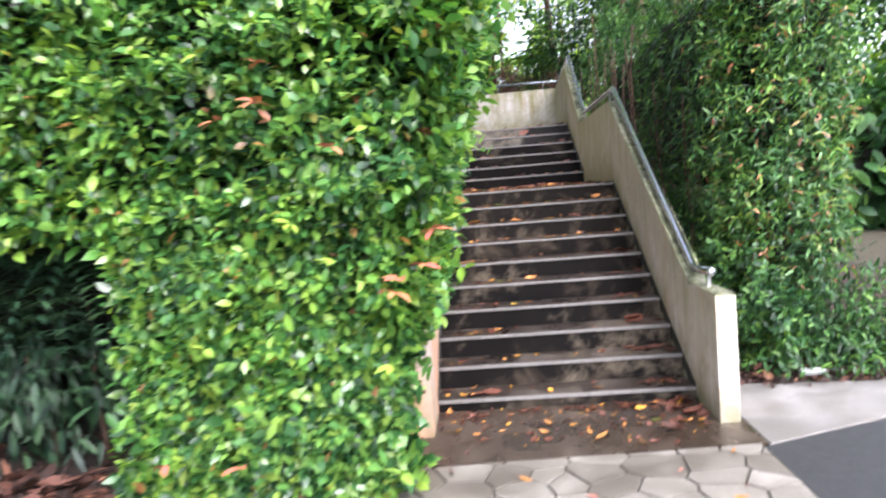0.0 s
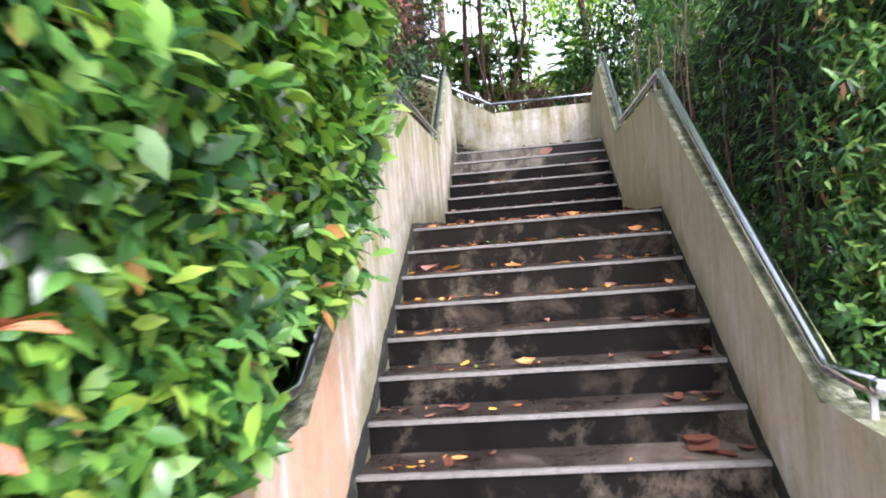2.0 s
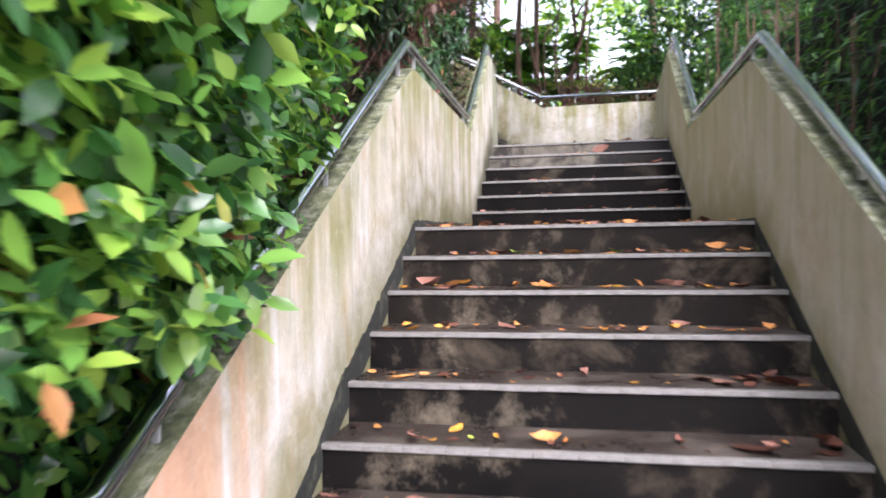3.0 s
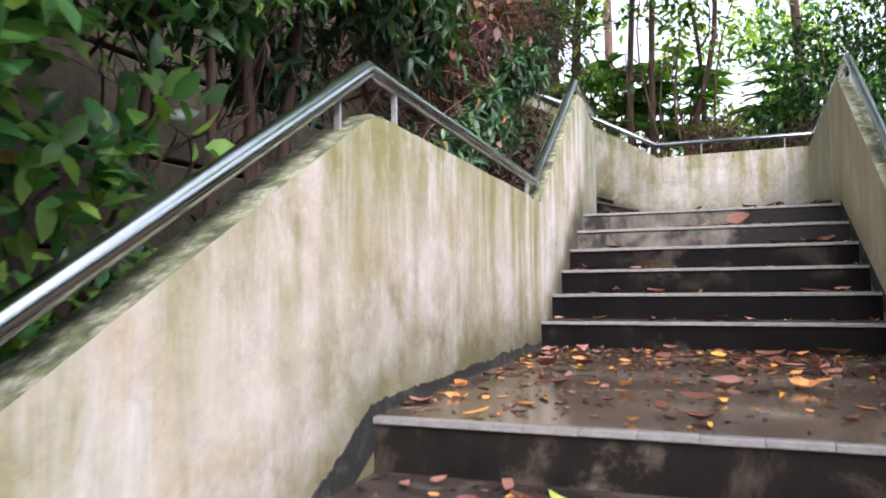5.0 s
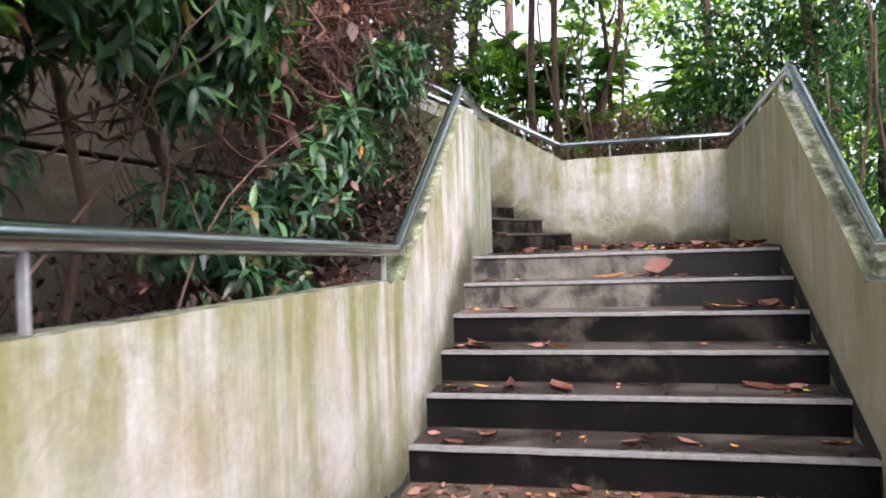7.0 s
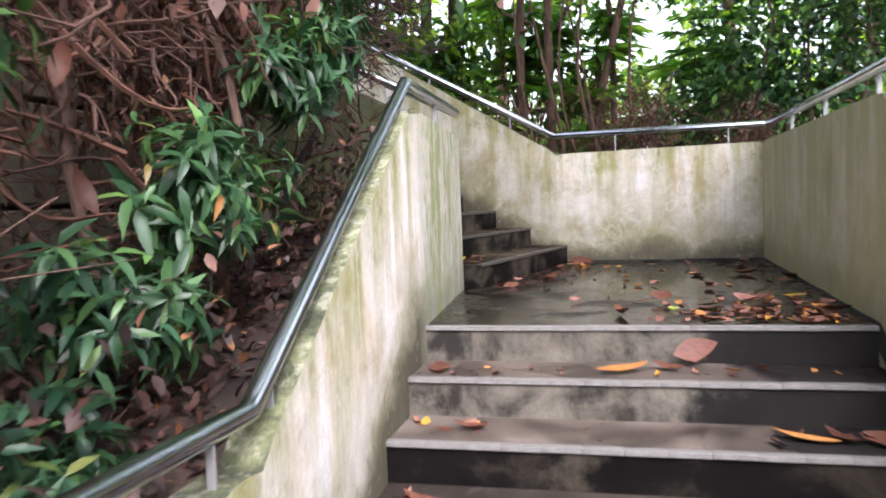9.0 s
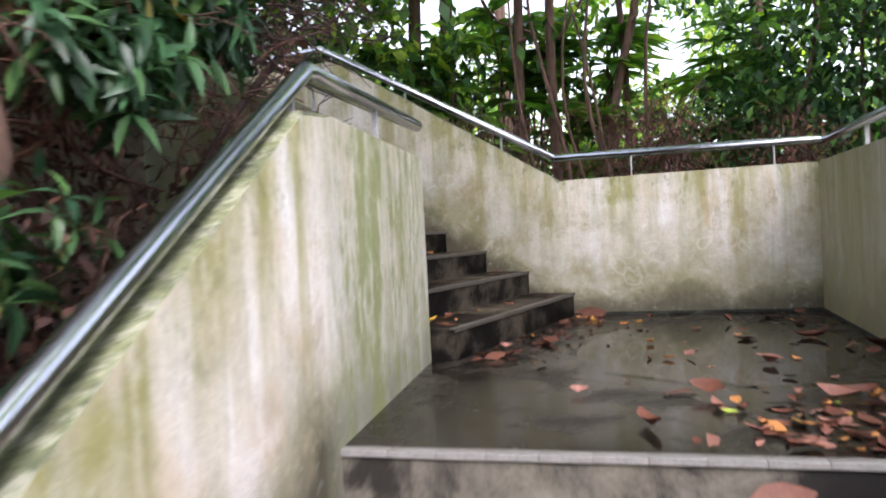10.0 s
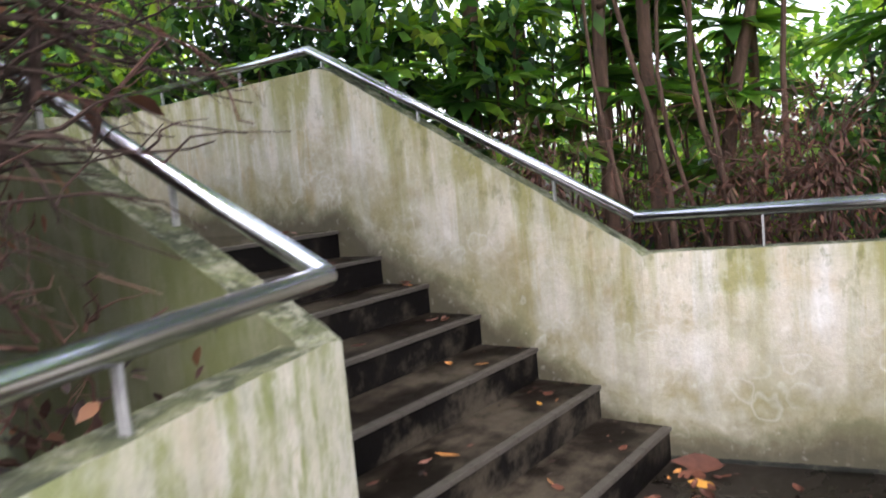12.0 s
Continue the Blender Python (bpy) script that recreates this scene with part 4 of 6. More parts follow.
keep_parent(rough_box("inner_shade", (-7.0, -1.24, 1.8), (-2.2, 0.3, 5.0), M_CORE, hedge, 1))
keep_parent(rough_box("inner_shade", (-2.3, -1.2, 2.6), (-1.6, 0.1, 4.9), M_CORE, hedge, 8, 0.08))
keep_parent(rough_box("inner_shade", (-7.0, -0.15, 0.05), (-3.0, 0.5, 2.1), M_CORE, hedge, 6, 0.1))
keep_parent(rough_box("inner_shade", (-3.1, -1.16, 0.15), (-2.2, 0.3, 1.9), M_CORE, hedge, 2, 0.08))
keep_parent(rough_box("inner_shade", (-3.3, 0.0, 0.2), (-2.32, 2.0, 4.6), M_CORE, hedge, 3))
ps, ns = [], []
for n, o, u, v, nrm, dep in (
        (23000, (-7.0, -1.62, 1.62), (5.3, 0, 0), (0, 0.1, 3.53), (0, -1, 0.1), 0.36),
        (8200, (-3.38, -1.50, 0.12), (1.5, 0, 0), (0.0, -0.08, 1.65), (0, -1, 0.0), 0.30),
        (2600, (-1.97, -1.5, 0.15), (-0.02, 0.95, 0), (0.24, 0, 1.1), (1, 0, 0.0), 0.25),
        (4200, (-1.70, -1.6, 1.0), (-0.02, 2.0, 0), (0.44, 0, 1.9), (1, 0, -0.15), 0.36),
        (4200, (-1.26, -1.6, 2.9), (-0.04, 2.0, 0), (0.0, 0, 2.2), (1, 0, 0.05), 0.36),
        (2600, (-1.80, -1.62, 2.5), (0.52, 0, 0), (0, 0.1, 2.6), (0, -1, 0.1), 0.34),
        (2200, (-1.8, 0.3, 2.9), (0.55, 0, 0), (0, 0.1, 2.2), (0, 1, 0.0), 0.34),
        (8500, (-1.74, 0.3, 1.0), (-0.10, 2.1, 0), (0.02, 0, 3.6), (1, 0, 0.05), 0.36),
        (3500, (-7.0, -1.5, 5.1), (5.2, 0, 0), (0, 1.8, 0), (0, 0, 1), 0.3),
        (2500, (-3.4, 0.2, 4.75), (1.5, 0, 0), (0, 2.1, 0), (0, 0, 1), 0.3),
        (2500, (-3.4, 0.3, 1.5), (0, 1.9, 0), (0, 0, 3.3), (-1, 0, 0), 0.3),
        (1500, (-2.06, -0.6, 0.35), (-0.02, 1.5, 0), (0, 0, 1.3), (1, 0, 0), 0.2),
        (900, (-3.3, -1.5, 0.15), (0, 1.4, 0), (0, 0, 1.1), (-1, 0, 0.0), 0.25)):
    p, q = on_quad(rng, n, o, u, v, nrm, dep, 0.26 if nrm[1] else 0.12, 1.5, 4, 0.3)
    ps.append(p)
    ns.append(q)
ps, ns = np.concatenate(ps), np.concatenate(ns)
pitch = 0.90 + 0.555 * np.clip(ps[:, 1] - 0.05, 0, 4)
ok = (ps[:, 0] < -1.99) | (ps[:, 1] < -0.55) | (ps[:, 2] > pitch + 0.06 + 0.7 * np.clip(ps[:, 1] - 1.0, 0, 2))
ok &= ~((ps[:, 1] > -0.62) & (ps[:, 1] < 0.55) & (ps[:, 2] < 1.32) & (ps[:, 0] > -2.0))
ps, ns = ps[ok], ns[ok]
keep_parent(sprigs(hedge, ps[::4], ns[::4], 0.099, LEAF_NEAR, L_HEDGE, 21, spread_tip=0.38))
keep_parent(foliage(hedge, ps[1::10], ns[1::10], 0.08, LEAF_NEAR, L_HEDGE, 22, 0.2, 0.5))
for i in range(14):
    x, y = prng.uniform(-3.1, -2.1), prng.uniform(-1.0, 2.5)
    keep_parent(limb("stem", (x, y, 0.0), (x + prng.uniform(-0.3, 0.3), y + prng.uniform(-0.3, 0.3), prng.uniform(1.4, 2.2)), 0.028, 0.010, hedge, M_BARK, prng, 0.03))


# ---- the leafy column and the dark shrubs on the road side ----
column = tagged(empty("column_shrub", (1.05, 1.0, GROUND)), "tall narrow evergreen shrub with reddish new leaves", "shrub")
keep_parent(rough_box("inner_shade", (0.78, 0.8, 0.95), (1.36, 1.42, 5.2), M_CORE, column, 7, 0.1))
cs, cn = [], []
for n, c, rad in ((9500, (1.03, 1.02, 3.2), (0.62, 0.62, 2.6)), (3800, (1.05, 0.98, 1.35), (0.50, 0.50, 0.95)), (3600, (0.95, 0.95, 2.0), (0.60, 0.58, 1.5))):
    p, q = in_blob(rng, n, c, rad, 0.4, 3, -1, 0.9, 0.16)
    cs.append(p)
    cn.append(q)
cs, cn = np.concatenate(cs), np.concatenate(cn)
ok = cs[:, 2] > 0.42
keep_parent(sprigs(column, cs[ok][::5], cn[ok][::5], 0.082, LEAF_DROOP, L_COLUMN, 31))
keep_parent(foliage(column, cs[ok][1::4], cn[ok][1::4], 0.075, LEAF_DROOP, L_COLUMN, 32, 0.15, 0.55))
for i in range(8):
    keep_parent(limb("stem", (prng.uniform(0.8, 1.3), prng.uniform(0.8, 1.3), 0.0), (prng.uniform(0.8, 1.3), prng.uniform(0.8, 1.3), 1.5), 0.025, 0.012, column, M_BARK, prng, 0.03))
low = tagged(empty("low_weeds", (1.3, 0.8, GROUND)), "low leafy weeds at the foot of the column shrub", "weeds", kind="stuff")
p, q = in_blob(rng, 6500, (1.42, 0.74, 0.16), (0.95, 0.50, 0.62), 0.9, 9, -0.2, 0.9, 0.3)
keep_parent(foliage(low, p, q, 0.085, LEAF_DROOP, L_DARK, 33, 0.1, 0.7))

dark = tagged(empty("dark_shrub", (1.4, 4.0, 0.6)), "tall dark green shrub row with bare stems below", "shrub")
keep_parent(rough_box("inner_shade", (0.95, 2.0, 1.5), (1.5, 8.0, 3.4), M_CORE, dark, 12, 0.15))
ps, ns = [], []
for n, o, u, v, nrm, dep in (
        (9000, (0.50, 1.3, 1.0), (0.15, 8.0, 0), (0.1, 0, 3.4), (-1, 0, 0), 0.5),
        (4500, (0.5, 1.6, 3.9), (1.4, 0.2, 0), (0, 7.4, 0), (0, 0, 1), 0.4),
        (5000, (1.8, 1.6, 0.8), (0.1, 7.4, 0), (0, 0, 3.0), (1, 0, 0), 0.4),
        (2500, (0.45, 1.55, 1.2), (1.4, 0, 0), (0, 0, 3.2), (0, -1, 0), 0.5)):
    p, q = on_quad(rng, n, o, u, v, nrm, dep, 0.2, 0.8, 14, 0.18)
    ps.append(p)
    ns.append(q)
ps, ns = np.concatenate(ps), np.concatenate(ns)
keep_parent(foliage(dark, ps, ns, 0.10, LEAF_LANCE, L_DARK, 41, 0.6, 0.6))
for i in range(26):
    x, y = prng.uniform(0.45, 0.9), prng.uniform(1.2, 8.5)
    keep_parent(limb("stem", (x, y, hill(x, y) - 0.1), (x + prng.uniform(-0.1, 0.1), y + prng.uniform(-0.2, 0.2), hill(x, y) + prng.uniform(1.8, 2.8)), 0.014, 0.007, dark, M_BARK, prng, 0.03))


side_shrub = tagged(empty("parapet_shrub", (0.6, 1.8, hill(0.6, 1.8))), "leafy green shrub crowding the road-side parapet", "shrub")
ps, ns = [], []
for n, c, rad in ((1500, (0.62, 1.2, 0.75), (0.34, 0.7, 0.55)), (1600, (0.66, 2.3, 0.95), (0.36, 0.8, 0.6)), (1400, (0.62, 3.4, 1.2), (0.34, 0.8, 0.65)), (900, (0.75, 0.75, 0.5), (0.35, 0.4, 0.4))):
    p, q = in_blob(rng, n, c, rad, 0.6, 23, -1, 1.2, 0.3)
    ps.append(p)
    ns.append(q)
ps, ns = np.concatenate(ps), np.concatenate(ns)
ok = (ps[:, 0] > 0.24) & (ps[:, 2] > 0.12)
keep_parent(sprigs(side_shrub, ps[ok][::4], ns[ok][::4], 0.072, LEAF_NEAR, L_DARK, 34))
for i in range(7):
    x, y = prng.uniform(0.5, 0.85), 0.8 + i * 0.42
    keep_parent(limb("stem", (x, y, hill(x, y) - 0.1), (x + prng.uniform(-0.15, 0.15), y + prng.uniform(-0.15, 0.15), 1.1 + 0.12 * i), 0.014, 0.006, side_shrub, M_BARK, prng, 0.03))


# ---- the planted bed on the hill side, with its retaining wall ----
def bed_z(x, y):
    return 0.15 + 2.95 * smooth01(-1.5, 8.6, y) - 0.10 * max(0, -2.3 - x) + 0.06 * noise.noise((x * 1.3, y * 1.3, 4))


vs, fs = [], []
NU, NVv = 16, 60
for j in range(NVv + 1):
    for i in range(NU + 1):
        u = i / NU
        x = -2.06 - u * 2.6
        y1 = 8.50 + (-1.985 - x) * math.tan(TURN3) - 0.02
        y = -1.0 + (y1 + 1.0) * j / NVv
        x = min(x, left_x(y) - 0.07) if i == 0 else x
        vs.append((x, y, bed_z(x, y)))
for j in range(NVv):
    for i in range(NU):
        a = j * (NU + 1) + i
        fs.append((a, a + NU + 1, a + NU + 2, a + 1))
tagged(mesh_object("planting_bed", vs, fs, M_SOIL, smooth=True), "dark soil bank covered in dead brown leaves", "ground", kind="structure")

tagged(part("retaining_backing", box(-3.86, -3.785, 1.4, 8.7, 0.0, 4.68), M_PLANK, None), "dark backing of the panel wall", "wall", kind="structure")
retain = tagged(empty("retaining_wall", (-3.7, 4, 0)), "damp tan panel wall behind the shrubs, with dark joints", "wall", kind="structure")
for k in range(9):
    keep_parent(part("panel", soften(box(-3.78, -3.66, 1.5, 8.6, 0.2 + k * 0.5, 0.2 + k * 0.5 + 0.475), 0.01), M_PLANK, retain))

# long-leaved shrubs hanging over the upper parapet
overhang = tagged(empty("overhanging_shrub", (-2.5, 2.2, bed_z(-2.5, 2.2))), "glossy-leaved evergreen shrub leaning over the hedge-side handrail", "shrub")
ps, ns = [], []
for n, c, rad in ((200, (-2.3, 2.3, 3.0), (0.24, 0.4, 0.28)), (260, (-2.35, 2.75, 3.15), (0.26, 0.4, 0.3)), (240, (-2.4, 3.3, 3.35), (0.28, 0.45, 0.3)), (180, (-2.5, 3.9, 3.5), (0.3, 0.4, 0.25)), (90, (-2.35, 1.8, 2.8), (0.2, 0.3, 0.3))):
    p, q = in_blob(rng, n, c, rad, 0.8, 45, -1, 1.3, 0.35)
    ps.append(p)
    ns.append(q)
ps, ns = np.concatenate(ps), np.concatenate(ns)
ok = ps[:, 0] < -2.06
keep_parent(sprigs(overhang, ps[ok], ns[ok], 0.088, LEAF_DROOP, L_HEDGE, 46, 7))
for i in range(4):
    keep_parent(limb("stem", (-2.75 + 0.1 * i, 1.9 + 0.25 * i, bed_z(-2.7, 2.2) - 0.1), (-2.35, 1.9 + 0.3 * i, 3.1), 0.03, 0.01, overhang, M_BARK, prng, 0.06))

lance = tagged(empty("hanging_shrub", (-2.9, 5.5, 2.0)), "straggly shrub with long drooping green leaves and dry brown twigs", "shrub")
ps, ns = [], []
for n, c, rad in (
        (330, (-2.3, 2.55, 3.1), (0.2, 0.35, 0.35)), (700, (-2.4, 2.9, 3.75), (0.35, 0.5, 0.35)), (420, (-2.7, 2.9, 3.2), (0.35, 0.4, 0.3)), (380, (-2.8, 3.7, 3.1), (0.3, 0.4, 0.25)), (900, (-2.5, 3.9, 3.7), (0.45, 0.7, 0.35)), (600, (-2.45, 4.8, 3.7), (0.3, 0.5, 0.3)),
        (1100, (-2.55, 3.4, 4.0), (0.6, 0.8, 0.5)), (900, (-2.6, 4.4, 4.1), (0.55, 0.7, 0.45)), (300, (-2.35, 3.9, 3.45), (0.3, 0.4, 0.25)), (420, (-2.5, 4.85, 3.45), (0.3, 0.4, 0.3)),
        (420, (-2.40, 6.1, 3.25), (0.22, 0.45, 0.25)), (420, (-2.36, 6.75, 3.75), (0.2, 0.35, 0.2)), (380, (-2.5, 5.6, 2.85), (0.28, 0.35, 0.22)), (330, (-2.55, 4.9, 2.75), (0.3, 0.35, 0.25)),
        (300, (-2.35, 7.1, 3.98), (0.18, 0.3, 0.2)), (350, (-2.5, 5.2, 2.45), (0.26, 0.4, 0.15)), (700, (-2.7, 7.3, 5.3), (0.5, 0.7, 0.4)),
        (1800, (-3.4, 9.3, 6.0), (1.2, 1.0, 0.7)), (1500, (-3.6, 7.0, 5.9), (0.9, 1.6, 0.6))):
    p, q = in_blob(rng, n, c, rad, 0.8, 5, -1, 1.3, 0.4)
    ps.append(p)
    ns.append(q)
ps, ns = np.concatenate(ps), np.concatenate(ns)
ok = ps[:, 0] < -2.02
keep_parent(whorls(lance, ps[ok][::6], ns[ok][::6], 0.135, L_LANCE, 51))
keep_parent(foliage(lance, ps[ok][1::4], ns[ok][1::4], 0.10, LEAF_DROOP, L_LANCE, 52, 0.5, 0.6))
keep_parent(twigs("dry_twig_tangle", 420, lambda r: Vector((r.uniform(-3.2, -2.3), r.uniform(4.7, 8.2), r.uniform(3.6, 5.1))),
                  lambda r: Vector((r.uniform(-0.3, 0.5), r.uniform(-0.6, 0.5), r.uniform(-0.35, 0.5))), prng, lance, M_TWIG, 0.0066, label="tangle of dry red-brown twigs"))
keep_parent(twigs("bare_twig_tangle", 40, lambda r: Vector((r.uniform(-3.2, -2.5), r.uniform(2.4, 4.6), r.uniform(2.2, 3.2))),
                  lambda r: Vector((r.uniform(-0.2, 0.4), r.uniform(-0.4, 0.5), r.uniform(0.4, 1.1))), prng, lance, M_BARK, 0.008))
for i in range(7):
    y = 3.2 + i * 0.55
    keep_parent(limb("stem", (-2.9 + prng.uniform(-0.3, 0.3), y, bed_z(-2.9, y) - 0.1), (-2.6 + prng.uniform(-0.4, 0.3), y + prng.uniform(-0.3, 0.4), prng.uniform(4.0, 4.8)), 0.03, 0.012, lance, M_BARK, prng, 0.06))

keep_parent(twigs("vine_tangle", 60, lambda r: Vector((r.uniform(-3.2, -2.5), r.uniform(5.0, 6.8), r.uniform(3.2, 4.6))),
                  lambda r: Vector((r.uniform(-0.3, 0.4), r.uniform(-0.9, 0.9), r.uniform(-0.3, 0.4))), prng, lance, M_VINE, 0.013, 11, "winding red-brown vines", 0.13))

# ---- woods behind the upper landing ----
def tree(x, y, height, r, crown, seed, mat, size, n_leaf, label, lean=(0, 0), shape=LEAF_FAR):
    """A tapered trunk with limbs and a ragged crown; crown is a list of (centre, radii)."""
    rr = random.Random(seed)
    g = np.random.default_rng(seed)
    t = tagged(empty("tree", (x, y, hill(x, y))), label, "tree")
    foot_z = hill(x, y) - 0.15
    tip = (x + lean[0], y + lean[1], foot_z + height)
    trunk = keep_parent(limb("trunk", (x, y, foot_z), tip, r, r * 0.55, t, M_BARK, rr, 0.06, 10, 9))
    a, b = [], []
    for c, rad in crown:
        p, q = in_blob(g, int(n_leaf * rad[0] * rad[1] * rad[2]) + 200, c, rad, 0.95, seed, -1, 1.4, 0.45)
        w = lump(p, 1.6, seed)
        p, q = open_sky(p[w > -0.12], q[w > -0.12])
        a.append(p)
        b.append(q)
        z = max(foot_z + height * 0.35, c[2] - rad[2] * 1.1)
        f = min(1.0, (z - foot_z) / height)
        limb("limb", (x + lean[0] * f, y + lean[1] * f, z), c, r * 0.4, r * 0.1, trunk, M_BARK, rr, 0.12, 7, 6)
    keep_parent(foliage(t, np.concatenate(a), np.concatenate(b), size, shape, mat, seed, 0.3, 0.9, name="crown"))
    return t


for i, (x, y, r, h, lx) in enumerate(((-2.03, 12.7, 0.062, 7.5, -0.15), (-1.72, 12.85, 0.06, 7.5, 0.1), (-3.75, 13.8, 0.10, 8, 0.2), (-4.4, 13.2, 0.09, 8, -0.1), (-1.0, 13.6, 0.05, 5, -0.4), (-1.2, 13.2, 0.06, 5, 0.3),
                                      (0.6, 14.5, 0.09, 9, -0.2), (-6.0, 15, 0.12, 9, 0.3), (2.4, 15, 0.11, 9, 0.1), (-8.3, 17, 0.12, 10, 0.3), (-3.0, 18, 0.12, 10, -0.4))):
    tree(x, y, h, r, [((x + lx + prng.uniform(-0.8, 0.8), y + prng.uniform(-0.6, 1.0), 6.4 + prng.uniform(-0.9, 0.9)), (1.3, 1.2, 0.8)), ((x + prng.uniform(-1.2, 1.2), y + prng.uniform(0, 1.2), 7.9), (1.5, 1.3, 0.9))],
         100 + i, L_FAR if i % 3 else L_DARK, 0.15, 230, "slim brown trunk with a ragged leafy crown behind the landing", (lx, 0.0))

sapling = tagged(empty("sapling_clump", (-1.3, 12.2, hill(-1.3, 12.2))), "clump of slim red-brown stems with dry twigs behind the parapet", "sapling")
for i in range(6):
    x, y = -1.75 + 0.19 * i + prng.uniform(-0.05, 0.05), 12.1 + prng.uniform(-0.25, 0.25)
    keep_parent(limb("stem", (x, y, hill(x, y) - 0.1), (x + prng.uniform(-0.35, 0.35), y + prng.uniform(-0.2, 0.3), prng.uniform(4.6, 6.4)), prng.uniform(0.018, 0.034), 0.010, sapling, M_BARK, prng, 0.07, 9, 7))
keep_parent(twigs("dry_twig_tangle", 90, lambda r: Vector((r.uniform(-1.9, -0.5), r.uniform(11.6, 12.4), r.uniform(2.9, 4.3))),
                  lambda r: Vector((r.uniform(-0.5, 0.5), r.uniform(-0.3, 0.3), r.uniform(-0.3, 0.5))), prng, sapling, M_VINE, 0.005, 6, "dry red-brown twigs", 0.1))

bush = tagged(empty("fine_leaved_shrub", (1.2, 12.0, 2.5)), "dense fine-leaved dark green shrub behind the landing wall", "shrub")
ps, ns = [], []
for n, c, rad in ((5200, (1.0, 12.0, 4.6), (1.2, 0.9, 1.3)), (4000, (2.2, 11.2, 5.6), (1.1, 1.0, 1.3)), (2600, (0.2, 12.4, 3.9), (0.9, 0.7, 0.7)), (2500, (1.2, 9.8, 5.8), (0.6, 1.0, 0.9))):
    p, q = in_blob(rng, n, c, rad, 0.7, 15, -1, 1.4, 0.35)
    ps.append(p)
    ns.append(q)
keep_parent(foliage(bush, *open_sky(np.concatenate(ps), np.concatenate(ns)), 0.105, LEAF_FAR, L_DARK, 61, 0.4, 0.7))
for i in range(5):
    x, y = prng.uniform(0.3, 1.8), prng.uniform(11.4, 12.3)
    keep_parent(limb("stem", (x, y, hill(x, y) - 0.1), (x + prng.uniform(-0.3, 0.3), y, 5.2), 0.03, 0.012, bush, M_BARK, prng, 0.08))


def fan_palm(x, y, count, height, seed, spread_r=0.9):
    """A clump of slender canes with fan-shaped leaves of many leaflets."""
    rr = random.Random(seed)
    t = tagged(empty("fan_palm", (x, y, hill(x, y))), "clump of fan palm with split bright green leaves", "palm")
    for i in range(count):
        base = Vector((x + rr.uniform(-0.5, 0.5) * spread_r, y + rr.uniform(-0.4, 0.4) * spread_r, hill(x, y) - 0.05))
        az, tilt = rr.uniform(0, 6.283), rr.uniform(0.1, 0.7)
        stem_tip = base + Vector((math.cos(az) * tilt, math.sin(az) * tilt, rr.uniform(0.45, 1.0) * height))
        cane = part("cane", tube(branch_path(rr, base, stem_tip, 0.03, 5), 0.012, 5, True), M_BARK, t, smooth=True)
        keep_parent(cane)
        blades = 14
        d = Vector((math.cos(az), math.sin(az), -0.1)).normalized()
        side = d.cross(Vector((0, 0, 1))).normalized()
        up = side.cross(d)
        pl, am, upv = [], [], []
        for b in range(blades):
            ang = (b / (blades - 1) - 0.5) * 3.6
            pl.append(stem_tip)
            am.append(d * math.cos(ang) + side * math.sin(ang) + up * rr.uniform(-0.15, 0.2))
            upv.append(up + Vector((rr.gauss(0, 0.15), rr.gauss(0, 0.15), 0)))
        me = leaf_mesh("fan_leaf", np.array(pl), np.array(am), np.array(upv), np.full(blades, rr.uniform(0.45, 0.72)) * np.array([rr.uniform(0.85, 1.1) for _ in range(blades)]), LEAF_LANCE, L_PALM)
        ob = new("fan_leaf", me)
        ob.parent = t
        keep_parent(ob)
    return t


for i, (x, y, c, h) in enumerate(((-2.75, 13.3, 16, 2.7), (-2.3, 13.9, 12, 3.2), (-3.4, 12.9, 8, 2.2), (-0.6, 13.0, 9, 2.0), (-4.6, 12.4, 10, 2.6), (-1.4, 14.0, 10, 2.8), (0.4, 13.4, 7, 2.2), (-5.6, 12.8, 10, 2.8), (-2.2, 15.2, 10, 3.4), (-4.2, 13.4, 9, 2.6), (-0.1, 13.6, 7, 2.6))):
    fan_palm(x, y, c, h, 200 + i)

# undergrowth between the trunks
ps, ns = [], []
g = np.random.default_rng(78)
for i in range(48):
    c = np.array([g.uniform(-11, 5), g.uniform(13.6, 18), 3.0 + g.uniform(0, 1) ** 1.5 * 2.6])
    if -1.1 < c[0] < 0.3 and c[2] > 4.2:
        continue
    p, q = in_blob(g, 330, c, (0.8, 0.7, 0.6), 1.0, i, -1, 0.9, 0.4)
    ps.append(p)
    ns.append(q)
for i in range(9):
    c = np.array([g.uniform(-8.5, -3.2), g.uniform(11.6, 14), g.uniform(4.6, 7.0)])
    p, q = in_blob(g, 620, c, (1.0, 0.8, 0.6), 1.0, i, -1, 0.9, 0.4)
    ps.append(p)
    ns.append(q)
ps, ns = open_sky(np.concatenate(ps), np.concatenate(ns))
pick = g.random(len(ps)) < 0.18
tagged(foliage(None, ps[pick], ns[pick], 0.17, LEAF_FAR, L_DARK, 83, 0.3, 0.9, name="undergrowth"), "dense dark green undergrowth behind the landing wall", "undergrowth", kind="stuff")
tagged(foliage(None, ps[~pick], ns[~pick], 0.17, LEAF_FAR, L_FAR, 84, 0.3, 0.9, name="undergrowth"), "bright green undergrowth between the trunks", "undergrowth", kind="stuff")
